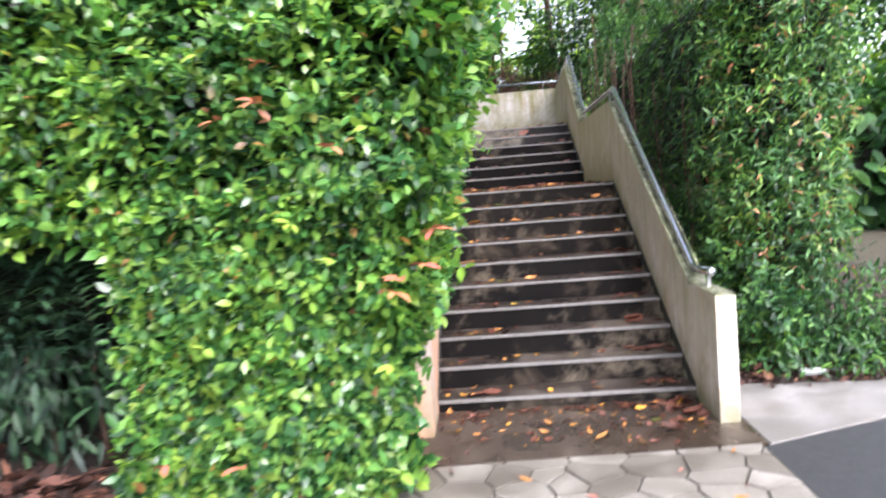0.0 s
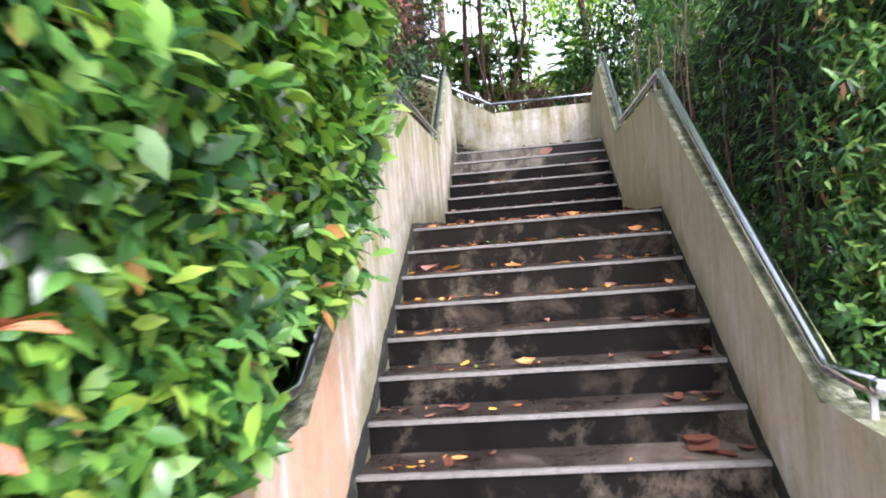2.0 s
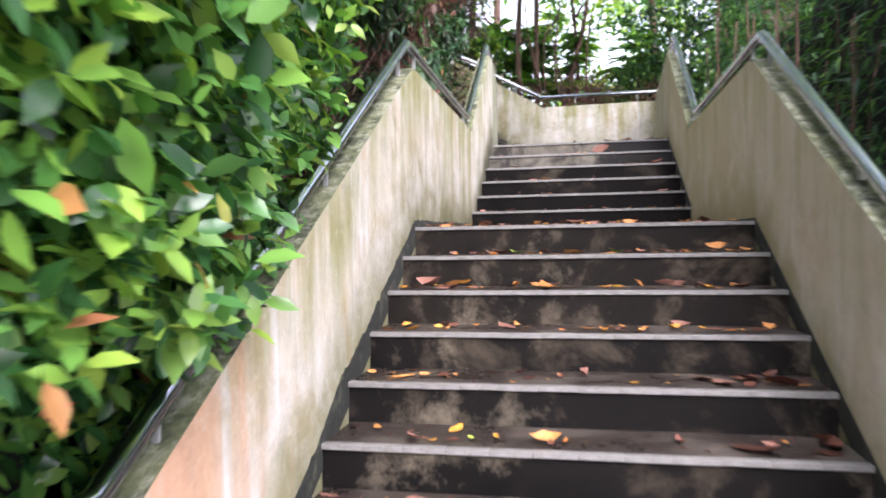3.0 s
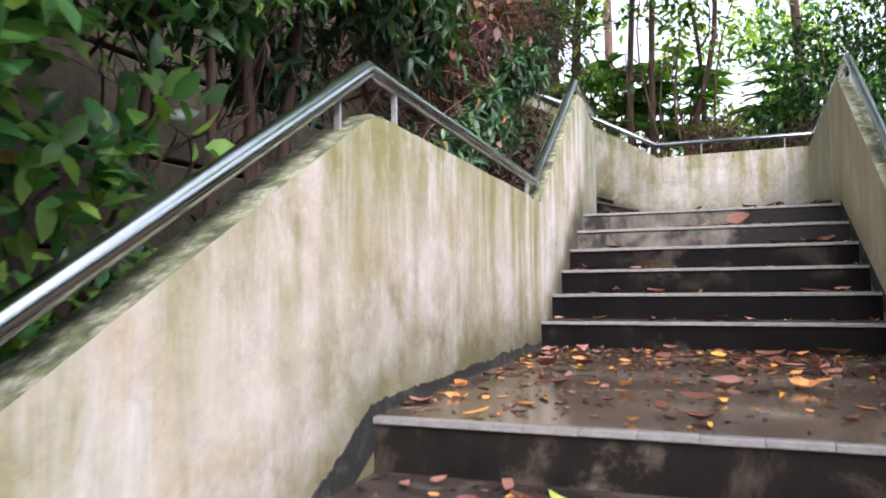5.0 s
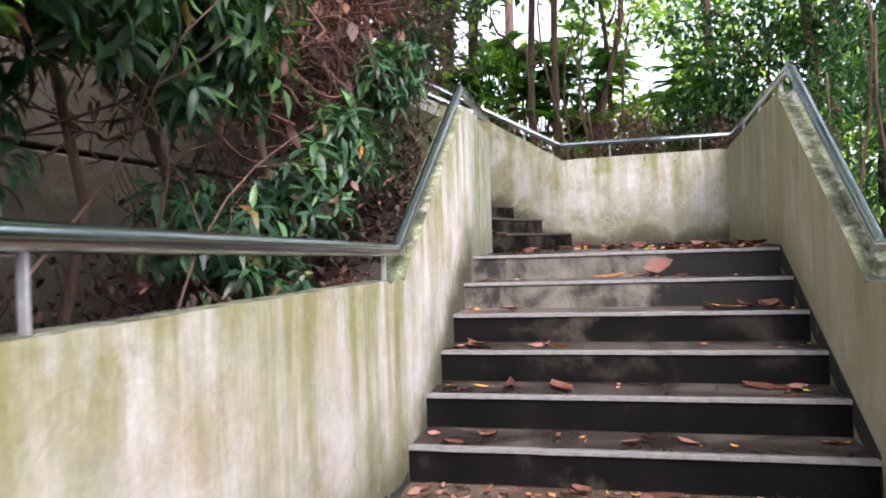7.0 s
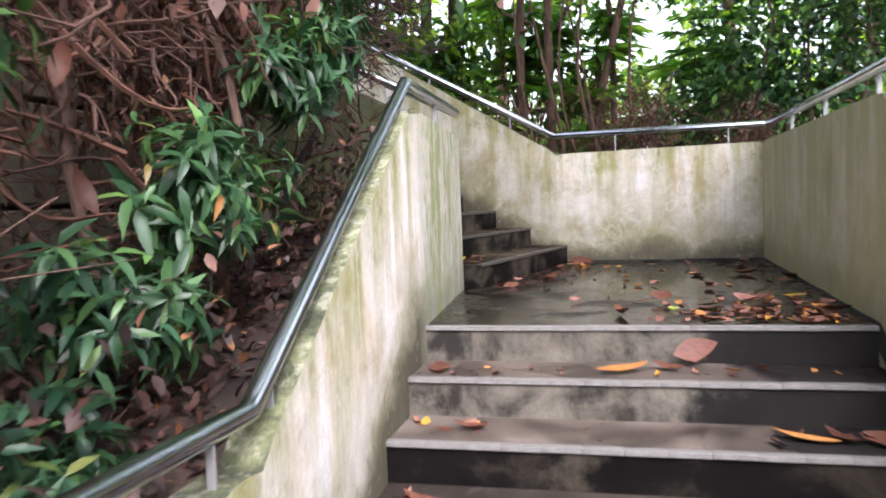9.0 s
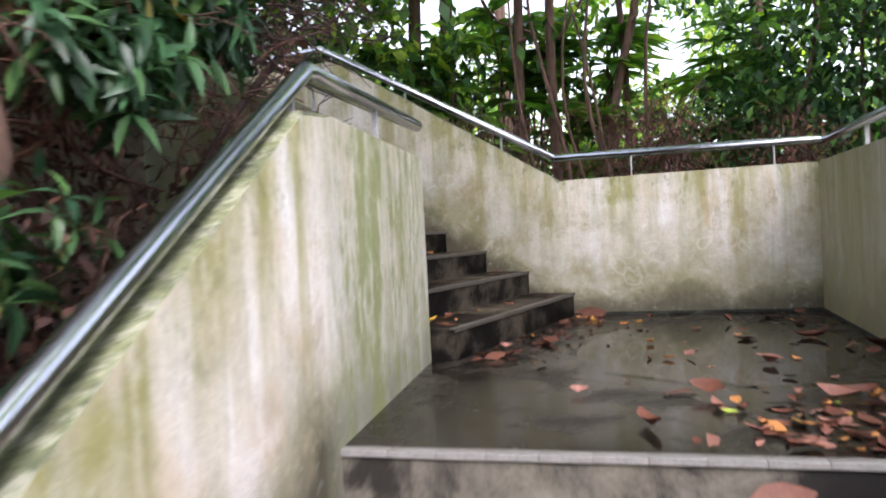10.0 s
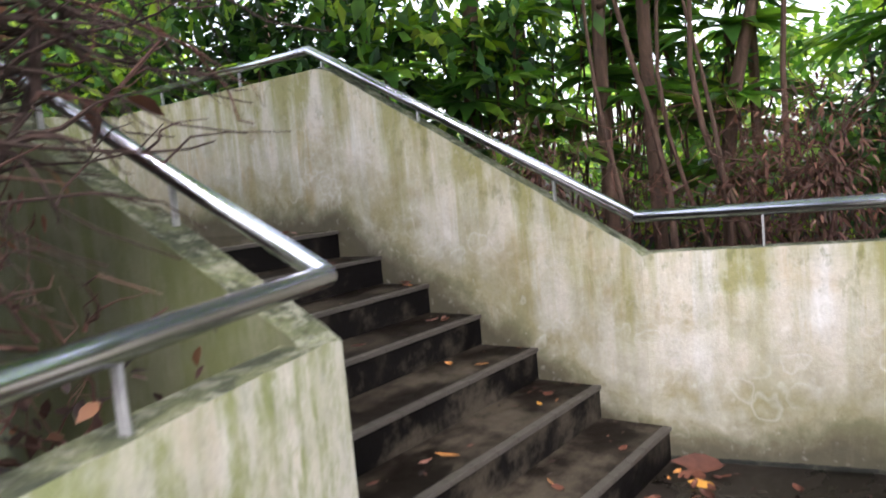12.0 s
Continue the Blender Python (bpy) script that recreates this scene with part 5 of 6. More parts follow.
tagged(twigs("dead_brush", 70, lambda r: Vector((r.uniform(-3.0, 1.0), r.uniform(12.0, 13.6), r.uniform(2.6, 3.6))), lambda r: Vector((r.uniform(-0.8, 0.8), r.uniform(-0.4, 0.4), r.uniform(0.0, 0.9))), prng, None, M_TWIG, 0.008), "dry brown brushwood behind the landing wall", "brushwood", kind="stuff")

ps, ns = [], []
for i in range(16):
    c = np.array([g.uniform(-9.5, -4.4), g.uniform(11.9, 14.5), g.uniform(4.7, 7.6)])
    p, q = in_blob(g, 900, c, (1.1, 0.8, 0.75), 1.0, 60 + i, -1, 0.9, 0.4)
    ps.append(p)
    ns.append(q)
tagged(foliage(None, np.concatenate(ps), np.concatenate(ns), 0.16, LEAF_FAR, L_DARK, 86, 0.3, 0.9, name="undergrowth"), "dark dense foliage above the third flight", "undergrowth", kind="stuff")

# thin far leaves before the open sky
ps, ns = [], []
for i in range(26):
    c = np.array([g.uniform(-1.6, 1.6), g.uniform(17, 24), g.uniform(4.8, 9.5)])
    p, q = in_blob(g, 150, c, (1.0, 0.9, 0.7), 1.0, i, -1, 0.9, 0.5)
    ps.append(p)
    ns.append(q)
tagged(foliage(None, *open_sky(np.concatenate(ps), np.concatenate(ns)), 0.2, LEAF_FAR, L_FAR, 85, 0.3, 0.9, name="far_branches"), "thin bright leaves against the white sky", "woods", kind="stuff")

# far woods: uncountable leaves on a wide arc, with sky between
ps, ns = [], []
g = np.random.default_rng(77)
for i in range(175):
    az = g.uniform(-1.5, 1.5)
    dist = g.uniform(17, 32)
    c = np.array([-1 + math.sin(az) * dist, 4 + math.cos(az) * dist, 2.2 + abs(g.normal(0, 1)) * 4.2])
    if c[2] > 4.6 and -0.02 < az < 0.12:
        continue
    p, q = in_blob(g, 500, c, (1.9, 1.9, 1.4), 1.0, i, -1, 0.7, 0.4)
    ps.append(p)
    ns.append(q)
tagged(foliage(None, *open_sky(np.concatenate(ps), np.concatenate(ns)), 0.34, LEAF_FAR, L_FAR, 81, 0.3, 0.9, name="far_woods"), "distant bright green woodland foliage", "woods", kind="stuff")

# tree crowns added out of view above the upper flights, to shade them
for i, (x, y, cz, cr, tx, ty) in enumerate(((-4.5, 9.5, 7.4, 2.2, -6.2, 9.8), (-2.2, 11.5, 7.9, 2.4, -3.4, 15.2), (-5.5, 5.5, 7.2, 2.0, -7.0, 5.5), (0.6, 11.5, 8.2, 2.1, 1.9, 15.0),
                                           (-1.3, 8.3, 7.8, 2.4, 2.9, 10.6), (-2.6, 6.2, 8.3, 1.9, -5.2, 6.9), (1.5, 6.4, 7.9, 2.2, 2.15, 7.7), (0.2, 8.6, 8.6, 2.0, 2.3, 9.2))):
    tree(tx, ty, 6.8, 0.11, [((x, y, cz), (cr, cr, 0.9)), ((x + 0.8, y - 0.6, cz + 0.8), (cr * 0.8, cr * 0.8, 0.7))], 300 + i, L_FAR if i % 3 == 0 else L_DARK, 0.2, 520, "forest tree arching over the stairs, its crown added out of view for shade", ((x - tx) * 0.6, (y - ty) * 0.6))

snag = tagged(empty("dead_branch", (-2.5, 7.7, 3.2)), "bare red-brown branch with tangled twigs and dead leaves over the parapet", "branch")
keep_parent(limb("branch", (-2.75, 7.3, 3.0), (-2.35, 8.0, 4.5), 0.024, 0.012, snag, M_DARKTWIG, prng, 0.05))
keep_parent(twigs("twig_tangle", 110, lambda r: Vector((r.uniform(-2.75, -2.3), r.uniform(7.2, 8.1), r.uniform(4.0, 4.7))),
                  lambda r: Vector((r.uniform(-0.1, 0.45), r.uniform(0.0, 0.6), r.uniform(-0.3, 0.25))), prng, snag, M_DARKTWIG, 0.007))
p, q = in_blob(rng, 420, (-2.45, 7.6, 4.75), (0.38, 0.6, 0.4), 0.9, 8, -1, 1.3, 0.4)
keep_parent(foliage(snag, p, q, 0.075, LEAF_LANCE, L_LANCE, 57, 0.5, 0.7))
M_DRYLEAF = leaf_material("dry_hanging_leaf", [(0.0, (0.06, 0.025, 0.017)), (0.6, (0.14, 0.056, 0.039)), (0.95, (0.23, 0.10, 0.07)), (1.0, (0.30, 0.17, 0.11))], 0.6, 0.2)
p, q = in_blob(rng, 420, (-2.6, 6.6, 4.3), (0.45, 1.7, 0.6), 0.9, 8, -1, 1.3, 0.4)
keep_parent(foliage(snag, p, q, 0.10, LEAF_NEAR, M_DRYLEAF, 58, 0.9, 0.6, name="dry_leaves"))

p, q = in_blob(rng, 2600, (-2.85, 6.9, 4.45), (0.4, 1.3, 0.62), 0.9, 28, -1, 1.3, 0.4)
keep_parent(foliage(snag, p, q, 0.06, LEAF_LANCE, M_DRYLEAF, 61, 0.95, 0.7, name="dry_sprays", label="withered red-brown needle sprays"))

p, q = in_blob(rng, 4200, (-3.1, 7.0, 4.2), (0.35, 1.4, 0.75), 0.9, 38, -1, 1.5, 0.45)
keep_parent(foliage(snag, p, q, 0.078, LEAF_LANCE, M_DRYLEAF, 62, 0.95, 0.6, name="dry_sprays", label="withered red-brown needle sprays"))
keep_parent(twigs("twig_tangle", 150, lambda r: Vector((r.uniform(-3.4, -2.6), r.uniform(5.4, 8.0), r.uniform(3.3, 4.9))),
                  lambda r: Vector((r.uniform(-0.4, 0.5), r.uniform(-0.7, 0.6), r.uniform(-0.45, 0.4))), prng, snag, M_TWIG, 0.009))


L_LITTER = leaf_material("leaf_litter", [(0.0, (0.014, 0.007, 0.0055)), (0.5, (0.042, 0.017, 0.013)), (0.9, (0.10, 0.042, 0.03)), (1.0, (0.27, 0.115, 0.05))], 0.6, 0.05)
L_LITTER_RED = leaf_material("red_leaf_litter", [(0.0, (0.03, 0.014, 0.011)), (0.5, (0.10, 0.04, 0.03)), (0.85, (0.22, 0.10, 0.075)), (0.97, (0.36, 0.19, 0.12)), (1.0, (0.45, 0.05, 0.03))], 0.55, 0.05)


def on_bank(n, x0, x1, y0, y1, high):
    """Places over the bank, thickest close to it."""
    p = np.column_stack([rng.uniform(x0, x1, n), rng.uniform(y0, y1, n), np.zeros(n)])
    p[:, 2] = [bed_z(a, b) for a, b, _ in p]
    p[:, 2] += 0.02 + high * rng.random(n) ** 2.2
    return p, np.tile((0.3, 0.0, 1.0), (n, 1))


brush = tagged(empty("dead_brush", (-2.9, 5.5, bed_z(-2.9, 5.5))), "heap of withered red-brown leaves and twigs on the bank", "brush", kind="stuff")
p, q = on_bank(5200, -3.6, -2.16, 3.2, 8.3, 0.55)
keep_parent(foliage(brush, p, q, 0.056, LEAF_NEAR, L_LITTER, 71, 0.9, 0.9, name="dead_foliage"))
keep_parent(twigs("dead_twig_tangle", 150, lambda r: (lambda a, b: Vector((a, b, bed_z(a, b) + r.uniform(0.0, 0.3))))(r.uniform(-3.6, -2.4), r.uniform(3.2, 8.2)),
                  lambda r: Vector((r.uniform(-0.3, 0.25), r.uniform(-0.5, 0.5), r.uniform(-0.05, 0.6))), prng, brush, M_TWIG, 0.006))
p, q = in_blob(rng, 3000, (-3.05, 5.4, 3.9), (0.35, 1.9, 0.75), 0.9, 29, -1, 1.3, 0.45)
keep_parent(foliage(brush, p, q, 0.065, LEAF_LANCE, M_DRYLEAF, 72, 0.95, 0.7, name="dry_sprays"))

# a withered shrub behind the upper landing
for i, (x, y, z) in enumerate(((KINK.x + 0.75, KINK.y + 0.75, 3.75), (KINK.x - 0.9, KINK.y + 1.3, 3.8), (KINK.x + 1.7, KINK.y + 0.9, 3.55))):
    dry = tagged(empty("withered_shrub", (x, y, hill(x, y))), "withered brown shrub with dry hanging leaves behind the parapet", "shrub")
    keep_parent(limb("stem", (x, y, hill(x, y) - 0.1), (x + 0.1, y + 0.05, z + 0.2), 0.022, 0.01, dry, M_TWIG, prng, 0.05))
    keep_parent(twigs("twig_tangle", 60, lambda r: Vector((x + r.uniform(-0.3, 0.3), y + r.uniform(-0.2, 0.2), z + r.uniform(-0.5, 0.2))),
                      lambda r: Vector((r.uniform(-0.35, 0.35), r.uniform(-0.25, 0.25), r.uniform(-0.1, 0.45))), prng, dry, M_TWIG, 0.006))
    p, q = in_blob(rng, 1300, (x, y, z), (0.5, 0.4, 0.5), 0.9, 40 + i, -1, 1.3, 0.4)
    keep_parent(foliage(dry, p, q, 0.06, LEAF_LANCE, M_DRYLEAF, 590 + i, 0.95, 0.6, name="dry_foliage"))

# shrubs across the road
for i, (x, y, r) in enumerate(((6.2, 12.0, 1.8), (8.5, 11.0, 2.0), (10.5, 8.5, 2.0), (4.6, 14.0, 1.7), (12.5, 6.0, 2.0), (7.5, 15.5, 2.4))):
    sh = tagged(empty("broad_leaved_shrub", (x, y, 0.06)), "big dark broad-leaved shrub across the road", "shrub")
    p, q = in_blob(np.random.default_rng(500 + i), 1500, (x, y, 1.9), (r, r, 2.1), 0.6, i, -0.85, 0.9, 0.3)
    keep_parent(foliage(sh, p, q, 0.42, LEAF_NEAR, L_DARK, 510 + i, 0.5, 0.6))
    keep_parent(core_blob("inner_shade", (x, y, 1.6), (r * 0.7, r * 0.7, 1.6), M_CORE, sh, i))

for i, (x, y) in enumerate(((6.0, 13.5), (9.5, 14.0), (12.5, 11.0))):
    tree(x, y, 6.0, 0.13, [((x - 0.4, y - 0.6, 4.2), (1.8, 1.5, 1.3)), ((x - 1.2, y - 0.4, 6.2), (2.0, 1.6, 1.4)), ((x + 1.2, y - 0.3, 5.6), (1.9, 1.6, 1.4)), ((x, y, 7.6), (2.1, 1.8, 1.3))], 340 + i, L_DARK, 0.24, 330, "dense dark green tree across the road")

gap = tagged(empty("shade_plants", (-4.6, -0.5, GROUND)), "dark leafy plants in the shade under the hedge", "shrub")
p, q = in_blob(rng, 1500, (-4.7, -0.55, 0.75), (1.7, 0.35, 0.75), 0.8, 19, -1, 1.2, 0.4)
keep_parent(foliage(gap, p[p[:, 2] > 0.1], q[p[:, 2] > 0.1], 0.16, LEAF_LANCE, L_FERN, 91, 0.9, 0.5))
for i in range(6):
    x = -5.6 + 0.4 * i
    keep_parent(limb("stem", (x, -0.5, 0.0), (x + prng.uniform(-0.2, 0.2), -0.55, prng.uniform(0.8, 1.3)), 0.016, 0.007, gap, M_BARK, prng, 0.03))
kerb = part("kerb", soften(prism([(-9, -1.62), (-2.62, -1.62), (-2.62, -1.5), (-9, -1.5)], 0.0, GROUND + 0.05), 0.008), M_CONC, None)
tagged(kerb, "low pale concrete kerb before the hedge", "kerb", kind="structure")
# ferns in the gap under the hedge
for i, (x, y) in enumerate(((-3.7, -1.05), (-4.25, -1.1), (-3.95, -0.95), (-4.7, -1.0), (-5.2, -1.05))):
    fern = tagged(empty("fern", (x, y, GROUND)), "dark drooping fern under the hedge", "fern")
    rr = random.Random(700 + i)
    for f in range(9):
        az = rr.uniform(0, 6.283)
        pl, am, uv, sz = [], [], [], []
        for k in range(16):
            t = k / 15
            c = Vector((math.cos(az) * 0.6 * t, math.sin(az) * 0.4 * t, 1.25 - 1.1 * t * t + 0.35 * t))
            d = Vector((math.cos(az), math.sin(az), -0.6))
            w = d.cross(Vector((0, 0, 1))).normalized()
            for sgn in (-1, 1):
                pl.append(c + Vector((x, y, 0.25)))
                am.append(w * sgn + d * 0.4)
                uv.append(Vector((0, 0, 1)))
                sz.append(0.24 * (1 - 0.75 * t))
        ob = tagged(new("frond", leaf_mesh("frond", np.array(pl), np.array(am), np.array(uv), np.array(sz), LEAF_LANCE, L_FERN)), kind="stuff")
        ob.parent = fern
        keep_parent(ob)


# ---- fallen leaves, one by one ----
def dead_leaf_mesh(name, length, width, curl, mat, seed, torn=1.0):
    rr = random.Random(seed)
    bm = bmesh.new()
    prof = [(0.0, 0.06), (0.15, 0.55), (0.4, 1.0), (0.65, 0.85), (0.85, 0.45), (1.0, 0.03)]
    rows3 = []
    for t, w in prof:
        y = (t - 0.5) * length
        h = curl * length * ((t - 0.5) ** 2) * 1.6
        j = 1 + torn * rr.uniform(-0.4, 0.15)
        k = 1 + torn * rr.uniform(-0.4, 0.15)
        y += torn * rr.uniform(-0.04, 0.04) * length
        lift = curl * width * 0.5 * w
        rows3.append([bm.verts.new((-w * width / 2 * j, y, h + lift * rr.uniform(0.6, 1.2) + 0.003)), bm.verts.new((0, y, h + 0.003)), bm.verts.new((w * width / 2 * k, y + torn * rr.uniform(-0.06, 0.06) * length, h + lift * rr.uniform(0.6, 1.2) + 0.003))])
    for r0, r1 in zip(rows3, rows3[1:]):
        bm.faces.new((r0[0], r0[1], r1[1], r1[0]))
        bm.faces.new((r0[1], r0[2], r1[2], r1[1]))
    me = bpy.data.meshes.new(name)
    bm.to_mesh(me)
    bm.free()
    me.polygons.foreach_set("use_smooth", [True] * len(me.polygons))
    me.materials.append(mat)
    return me


def dead_leaf_material(name, a, b):
    m, n, l, bs = material(name, 0.5)
    info = n.new("ShaderNodeObjectInfo")
    bs.inputs["Specular IOR Level"].default_value = 0.2
    v = noise_tex(n, l, coords(n, l), 40, 5, 0.7)
    c = mix(n, l, info.outputs["Random"], a, b)
    c = mix(n, l, 0.6, c, ramp(n, l, v, [(0.3, 0.35), (0.65, 1.0)]), "MULTIPLY")
    l.new(c, bs.inputs["Base Color"])
    return m


D_ORANGE = dead_leaf_material("orange_dead_leaf", (0.40, 0.14, 0.04), (0.55, 0.25, 0.08))
D_YELLOW = dead_leaf_material("yellow_dead_leaf", (0.62, 0.40, 0.06), (0.58, 0.28, 0.05))
D_BROWN = dead_leaf_material("brown_dead_leaf", (0.06, 0.024, 0.017), (0.14, 0.055, 0.036))
D_RED = dead_leaf_material("red_dead_leaf", (0.13, 0.045, 0.034), (0.27, 0.13, 0.10))
D_GREEN = dead_leaf_material("green_fallen_leaf", (0.22, 0.34, 0.05), (0.30, 0.38, 0.06))
KINDS = [("orange", D_ORANGE, 0.060, 0.026, "small curled orange dead leaf lying on damp concrete"), ("yellow", D_YELLOW, 0.055, 0.026, "small yellow fallen leaf lying on damp concrete"),
         ("brown", D_BROWN, 0.085, 0.042, "curled dark brown dead leaf lying on damp concrete"), ("red", D_RED, 0.075, 0.036, "reddish dead leaf lying on damp concrete"), ("green", D_GREEN, 0.07, 0.032, "fresh green fallen leaf on damp concrete")]
LEAVES = [[dead_leaf_mesh("fallen_leaf", ln * f, w * f, c, m, 10 * i + j) for j, (f, c) in enumerate(((1.0, 0.18), (0.75, 0.4), (1.2, 0.12), (1.0, 0.65), (0.55, 0.3)))] for i, (_, m, ln, w, _) in enumerate(KINDS)]
lrng = random.Random(42)
COUNT, REST = [0], []


def drop_leaf(x, y, z, kind=None, scale=1.0):
    k = kind if kind is not None else lrng.choices(range(5), (6, 3, 7, 6, 0.4))[0]
    me = lrng.choice(LEAVES[k])
    s = scale * lrng.uniform(0.7, 1.25) * (1.7 if lrng.random() < 0.2 else 1.0)
    tip = lrng.uniform(15, 45) if lrng.random() < 0.45 else lrng.uniform(-6, 6)
    m = pose(x, y, z + max(0.0, math.sin(radians(tip))) * KINDS[k][3] * 0.45 * s, lrng.uniform(-8, 8), tip, lrng.uniform(0, 360)) @ Matrix.Scale(s, 4)
    COUNT[0] += 1
    if COUNT[0] % 12 > 2:
        REST.append((me, m, k))
        return None
    ob = new("fallen_leaf", me)
    ob.matrix_world = m
    return tagged(ob, KINDS[k][4], "fallen leaf", "fallen leaves on the stairs")


# along the treads, thickest against the walls
for m, w, z in rows:
    k = 5 if m.translation.x > -2.5 and m.translation.y < 8 else 4
    for _ in range(k + 3 + lrng.randint(0, 5)):
        t = lrng.random()
        t = t * t * 0.35 if lrng.random() < 0.4 else (1 - t * t * 0.2 if lrng.random() < 0.45 else t)
        p = m @ Vector((0.06 + t * (w - 0.12), lrng.uniform(0.08, 0.26), 0))
        if z in (Z1, Z2):
            continue
        drop_leaf(p.x, p.y, z)
    if z < 1.7:
        for _ in range(9):
            p = m @ Vector((0.05 + (w - 0.1) * lrng.random() ** 1.3, lrng.uniform(0.07, 0.27), 0))
            drop_leaf(p.x, p.y, z, lrng.choice((0, 0, 0, 1, 1, 2, 3)), 0.9)
    if z < 1.0:
        for _ in range(5):
            p = m @ Vector((w - lrng.uniform(0.05, 0.4), lrng.uniform(0.1, 0.27), 0))
            drop_leaf(p.x, p.y, z, 2, 1.3)
for m, w, z in rows[5:9]:
    for _ in range(13):
        p = m @ Vector((0.1 + (w - 0.2) * lrng.random(), lrng.uniform(0.08, 0.27), 0))
        drop_leaf(p.x, p.y, z, lrng.choice((0, 0, 2, 3, 3)), lrng.uniform(0.8, 1.3))
for m, w, z in rows[10:15]:
    for _ in range(7):
        p = m @ Vector((0.1 + (w - 0.2) * lrng.random() ** 0.7, lrng.uniform(0.08, 0.25), 0))
        drop_leaf(p.x, p.y, z, lrng.choice((0, 0, 2, 3)), lrng.uniform(0.6, 1.2))
for m, w, z in rows[6:9]:
    for _ in range(9):
        p = m @ Vector((0.1 + (w - 0.2) * lrng.random(), lrng.uniform(0.08, 0.27), 0))
        drop_leaf(p.x, p.y, z, lrng.choice((0, 0, 0, 1, 3)), lrng.uniform(1.2, 1.7))
# the first landing: swept against the upper steps and the hedge side
for _ in range(150):
    drop_leaf(-1.8 + 1.74 * lrng.random(), 5.26 - 2.2 * lrng.random() ** 1.3, Z1, lrng.choice((0, 2, 2, 3, 3, 1)), lrng.uniform(0.35, 0.7))
for _ in range(24):
    drop_leaf(-0.06 - 0.9 * lrng.random() ** 1.4, 3.2 + 2.0 * lrng.random(), Z1, lrng.choice((0, 0, 2, 3)), 1.25)
for _ in range(190):
    y = 5.28 - 2.2 * lrng.random() ** 1.7
    x = -1.82 + 1.76 * lrng.random()
    drop_leaf(x, y, Z1, scale=0.9)
for _ in range(40):
    y = lrng.uniform(3.0, 5.2)
    drop_leaf(left_x(y) + 0.05 + 0.25 * lrng.random() ** 2, y, Z1)
# the upper landing: a drift near the road-side edge, others along the foot of the third flight
for _ in range(70):
    drop_leaf(-0.75 + 0.72 * lrng.random() ** 0.7, 7.12 + 0.55 * lrng.random() ** 1.5, Z2)
for _ in range(44):
    t = lrng.random()
    p = V1R - NV * (1.8 * t) - DV * lrng.uniform(0.05, 0.28)
    drop_leaf(p.x, p.y, Z2, 2 if lrng.random() < 0.6 else None)
for _ in range(90):
    drop_leaf(-0.9 + 0.88 * lrng.random() ** 0.6, 7.12 + 0.75 * lrng.random() ** 1.5, Z2, lrng.choice((2, 2, 3, 3, 3, 0)), lrng.uniform(0.5, 1.3))
for _ in range(46):
    y = lrng.uniform(7.3, 10.0)
    drop_leaf(lrng.uniform(-1.5, 0.02), y, Z2)
for _ in range(10):
    y = lrng.uniform(8.2, 10.1)
    drop_leaf(0.05 - 0.2 * lrng.random(), y, Z2, 2)
# before the first step
for _ in range(46):
    drop_leaf(lrng.uniform(-1.85, -0.1), -0.75 + 0.72 * lrng.random() ** 0.6, GROUND, scale=1.0)
for _ in range(16):
    drop_leaf(-0.28 + 0.25 * lrng.random(), -0.45 + 0.42 * lrng.random(), GROUND, 2, 1.3)

for _ in range(80):
    drop_leaf(lrng.uniform(-1.85, -0.05), -0.9 + 0.88 * lrng.random() ** 0.7, GROUND, lrng.choice((0, 0, 1, 2, 2, 3)), lrng.uniform(0.6, 1.0))
for _ in range(16):
    drop_leaf(lrng.uniform(-1.9, 0.05), lrng.uniform(-2.6, -1.0), GROUND + 0.003, lrng.choice((0, 2, 3)), lrng.uniform(0.9, 1.5))

bm = bmesh.new()
for me, m, k in REST:
    first = len(bm.verts)
    bm.from_mesh(me)
    bm.verts.ensure_lookup_table()
    bmesh.ops.transform(bm, matrix=m, verts=bm.verts[first:])
    for f in bm.faces[-len(me.polygons):] if bm.faces.ensure_lookup_table() is None else []:
        f.material_index = k
scatter = part("scattered_leaves", bm, D_ORANGE, None, smooth=True)
for mt in (D_YELLOW, D_BROWN, D_RED, D_GREEN):
    scatter.data.materials.append(mt)
tagged(scatter, "many small dead leaves scattered over the damp steps", "leaf litter", kind="stuff")

# large dead leaves on the upper flight
D_LARGE = dead_leaf_material("large_brown_leaf", (0.13, 0.05, 0.034), (0.19, 0.08, 0.055))
BIG = dead_leaf_mesh("large_leaf", 0.19, 0.105, 0.2, D_LARGE, 91, 0.3)
BIG2 = dead_leaf_mesh("large_leaf", 0.23, 0.075, 0.2, D_ORANGE, 92, 0.3)
BIG4 = dead_leaf_mesh("large_leaf", 0.12, 0.05, 0.35, D_GREEN, 94, 0.4)
BIG5 = dead_leaf_mesh("large_leaf", 0.13, 0.055, 0.3, D_YELLOW, 95, 0.4)
BIG3 = dead_leaf_mesh("large_leaf", 0.15, 0.06, 0.5, D_BROWN, 93, 0.3)
U = [5.32 + RUN2 * k for k in range(6)]


def big_leaf(me, m, label):
    ob = new("large_leaf", me)
    ob.matrix_world = m
    tagged(ob, label, "fallen leaf", "fallen leaves on the stairs")


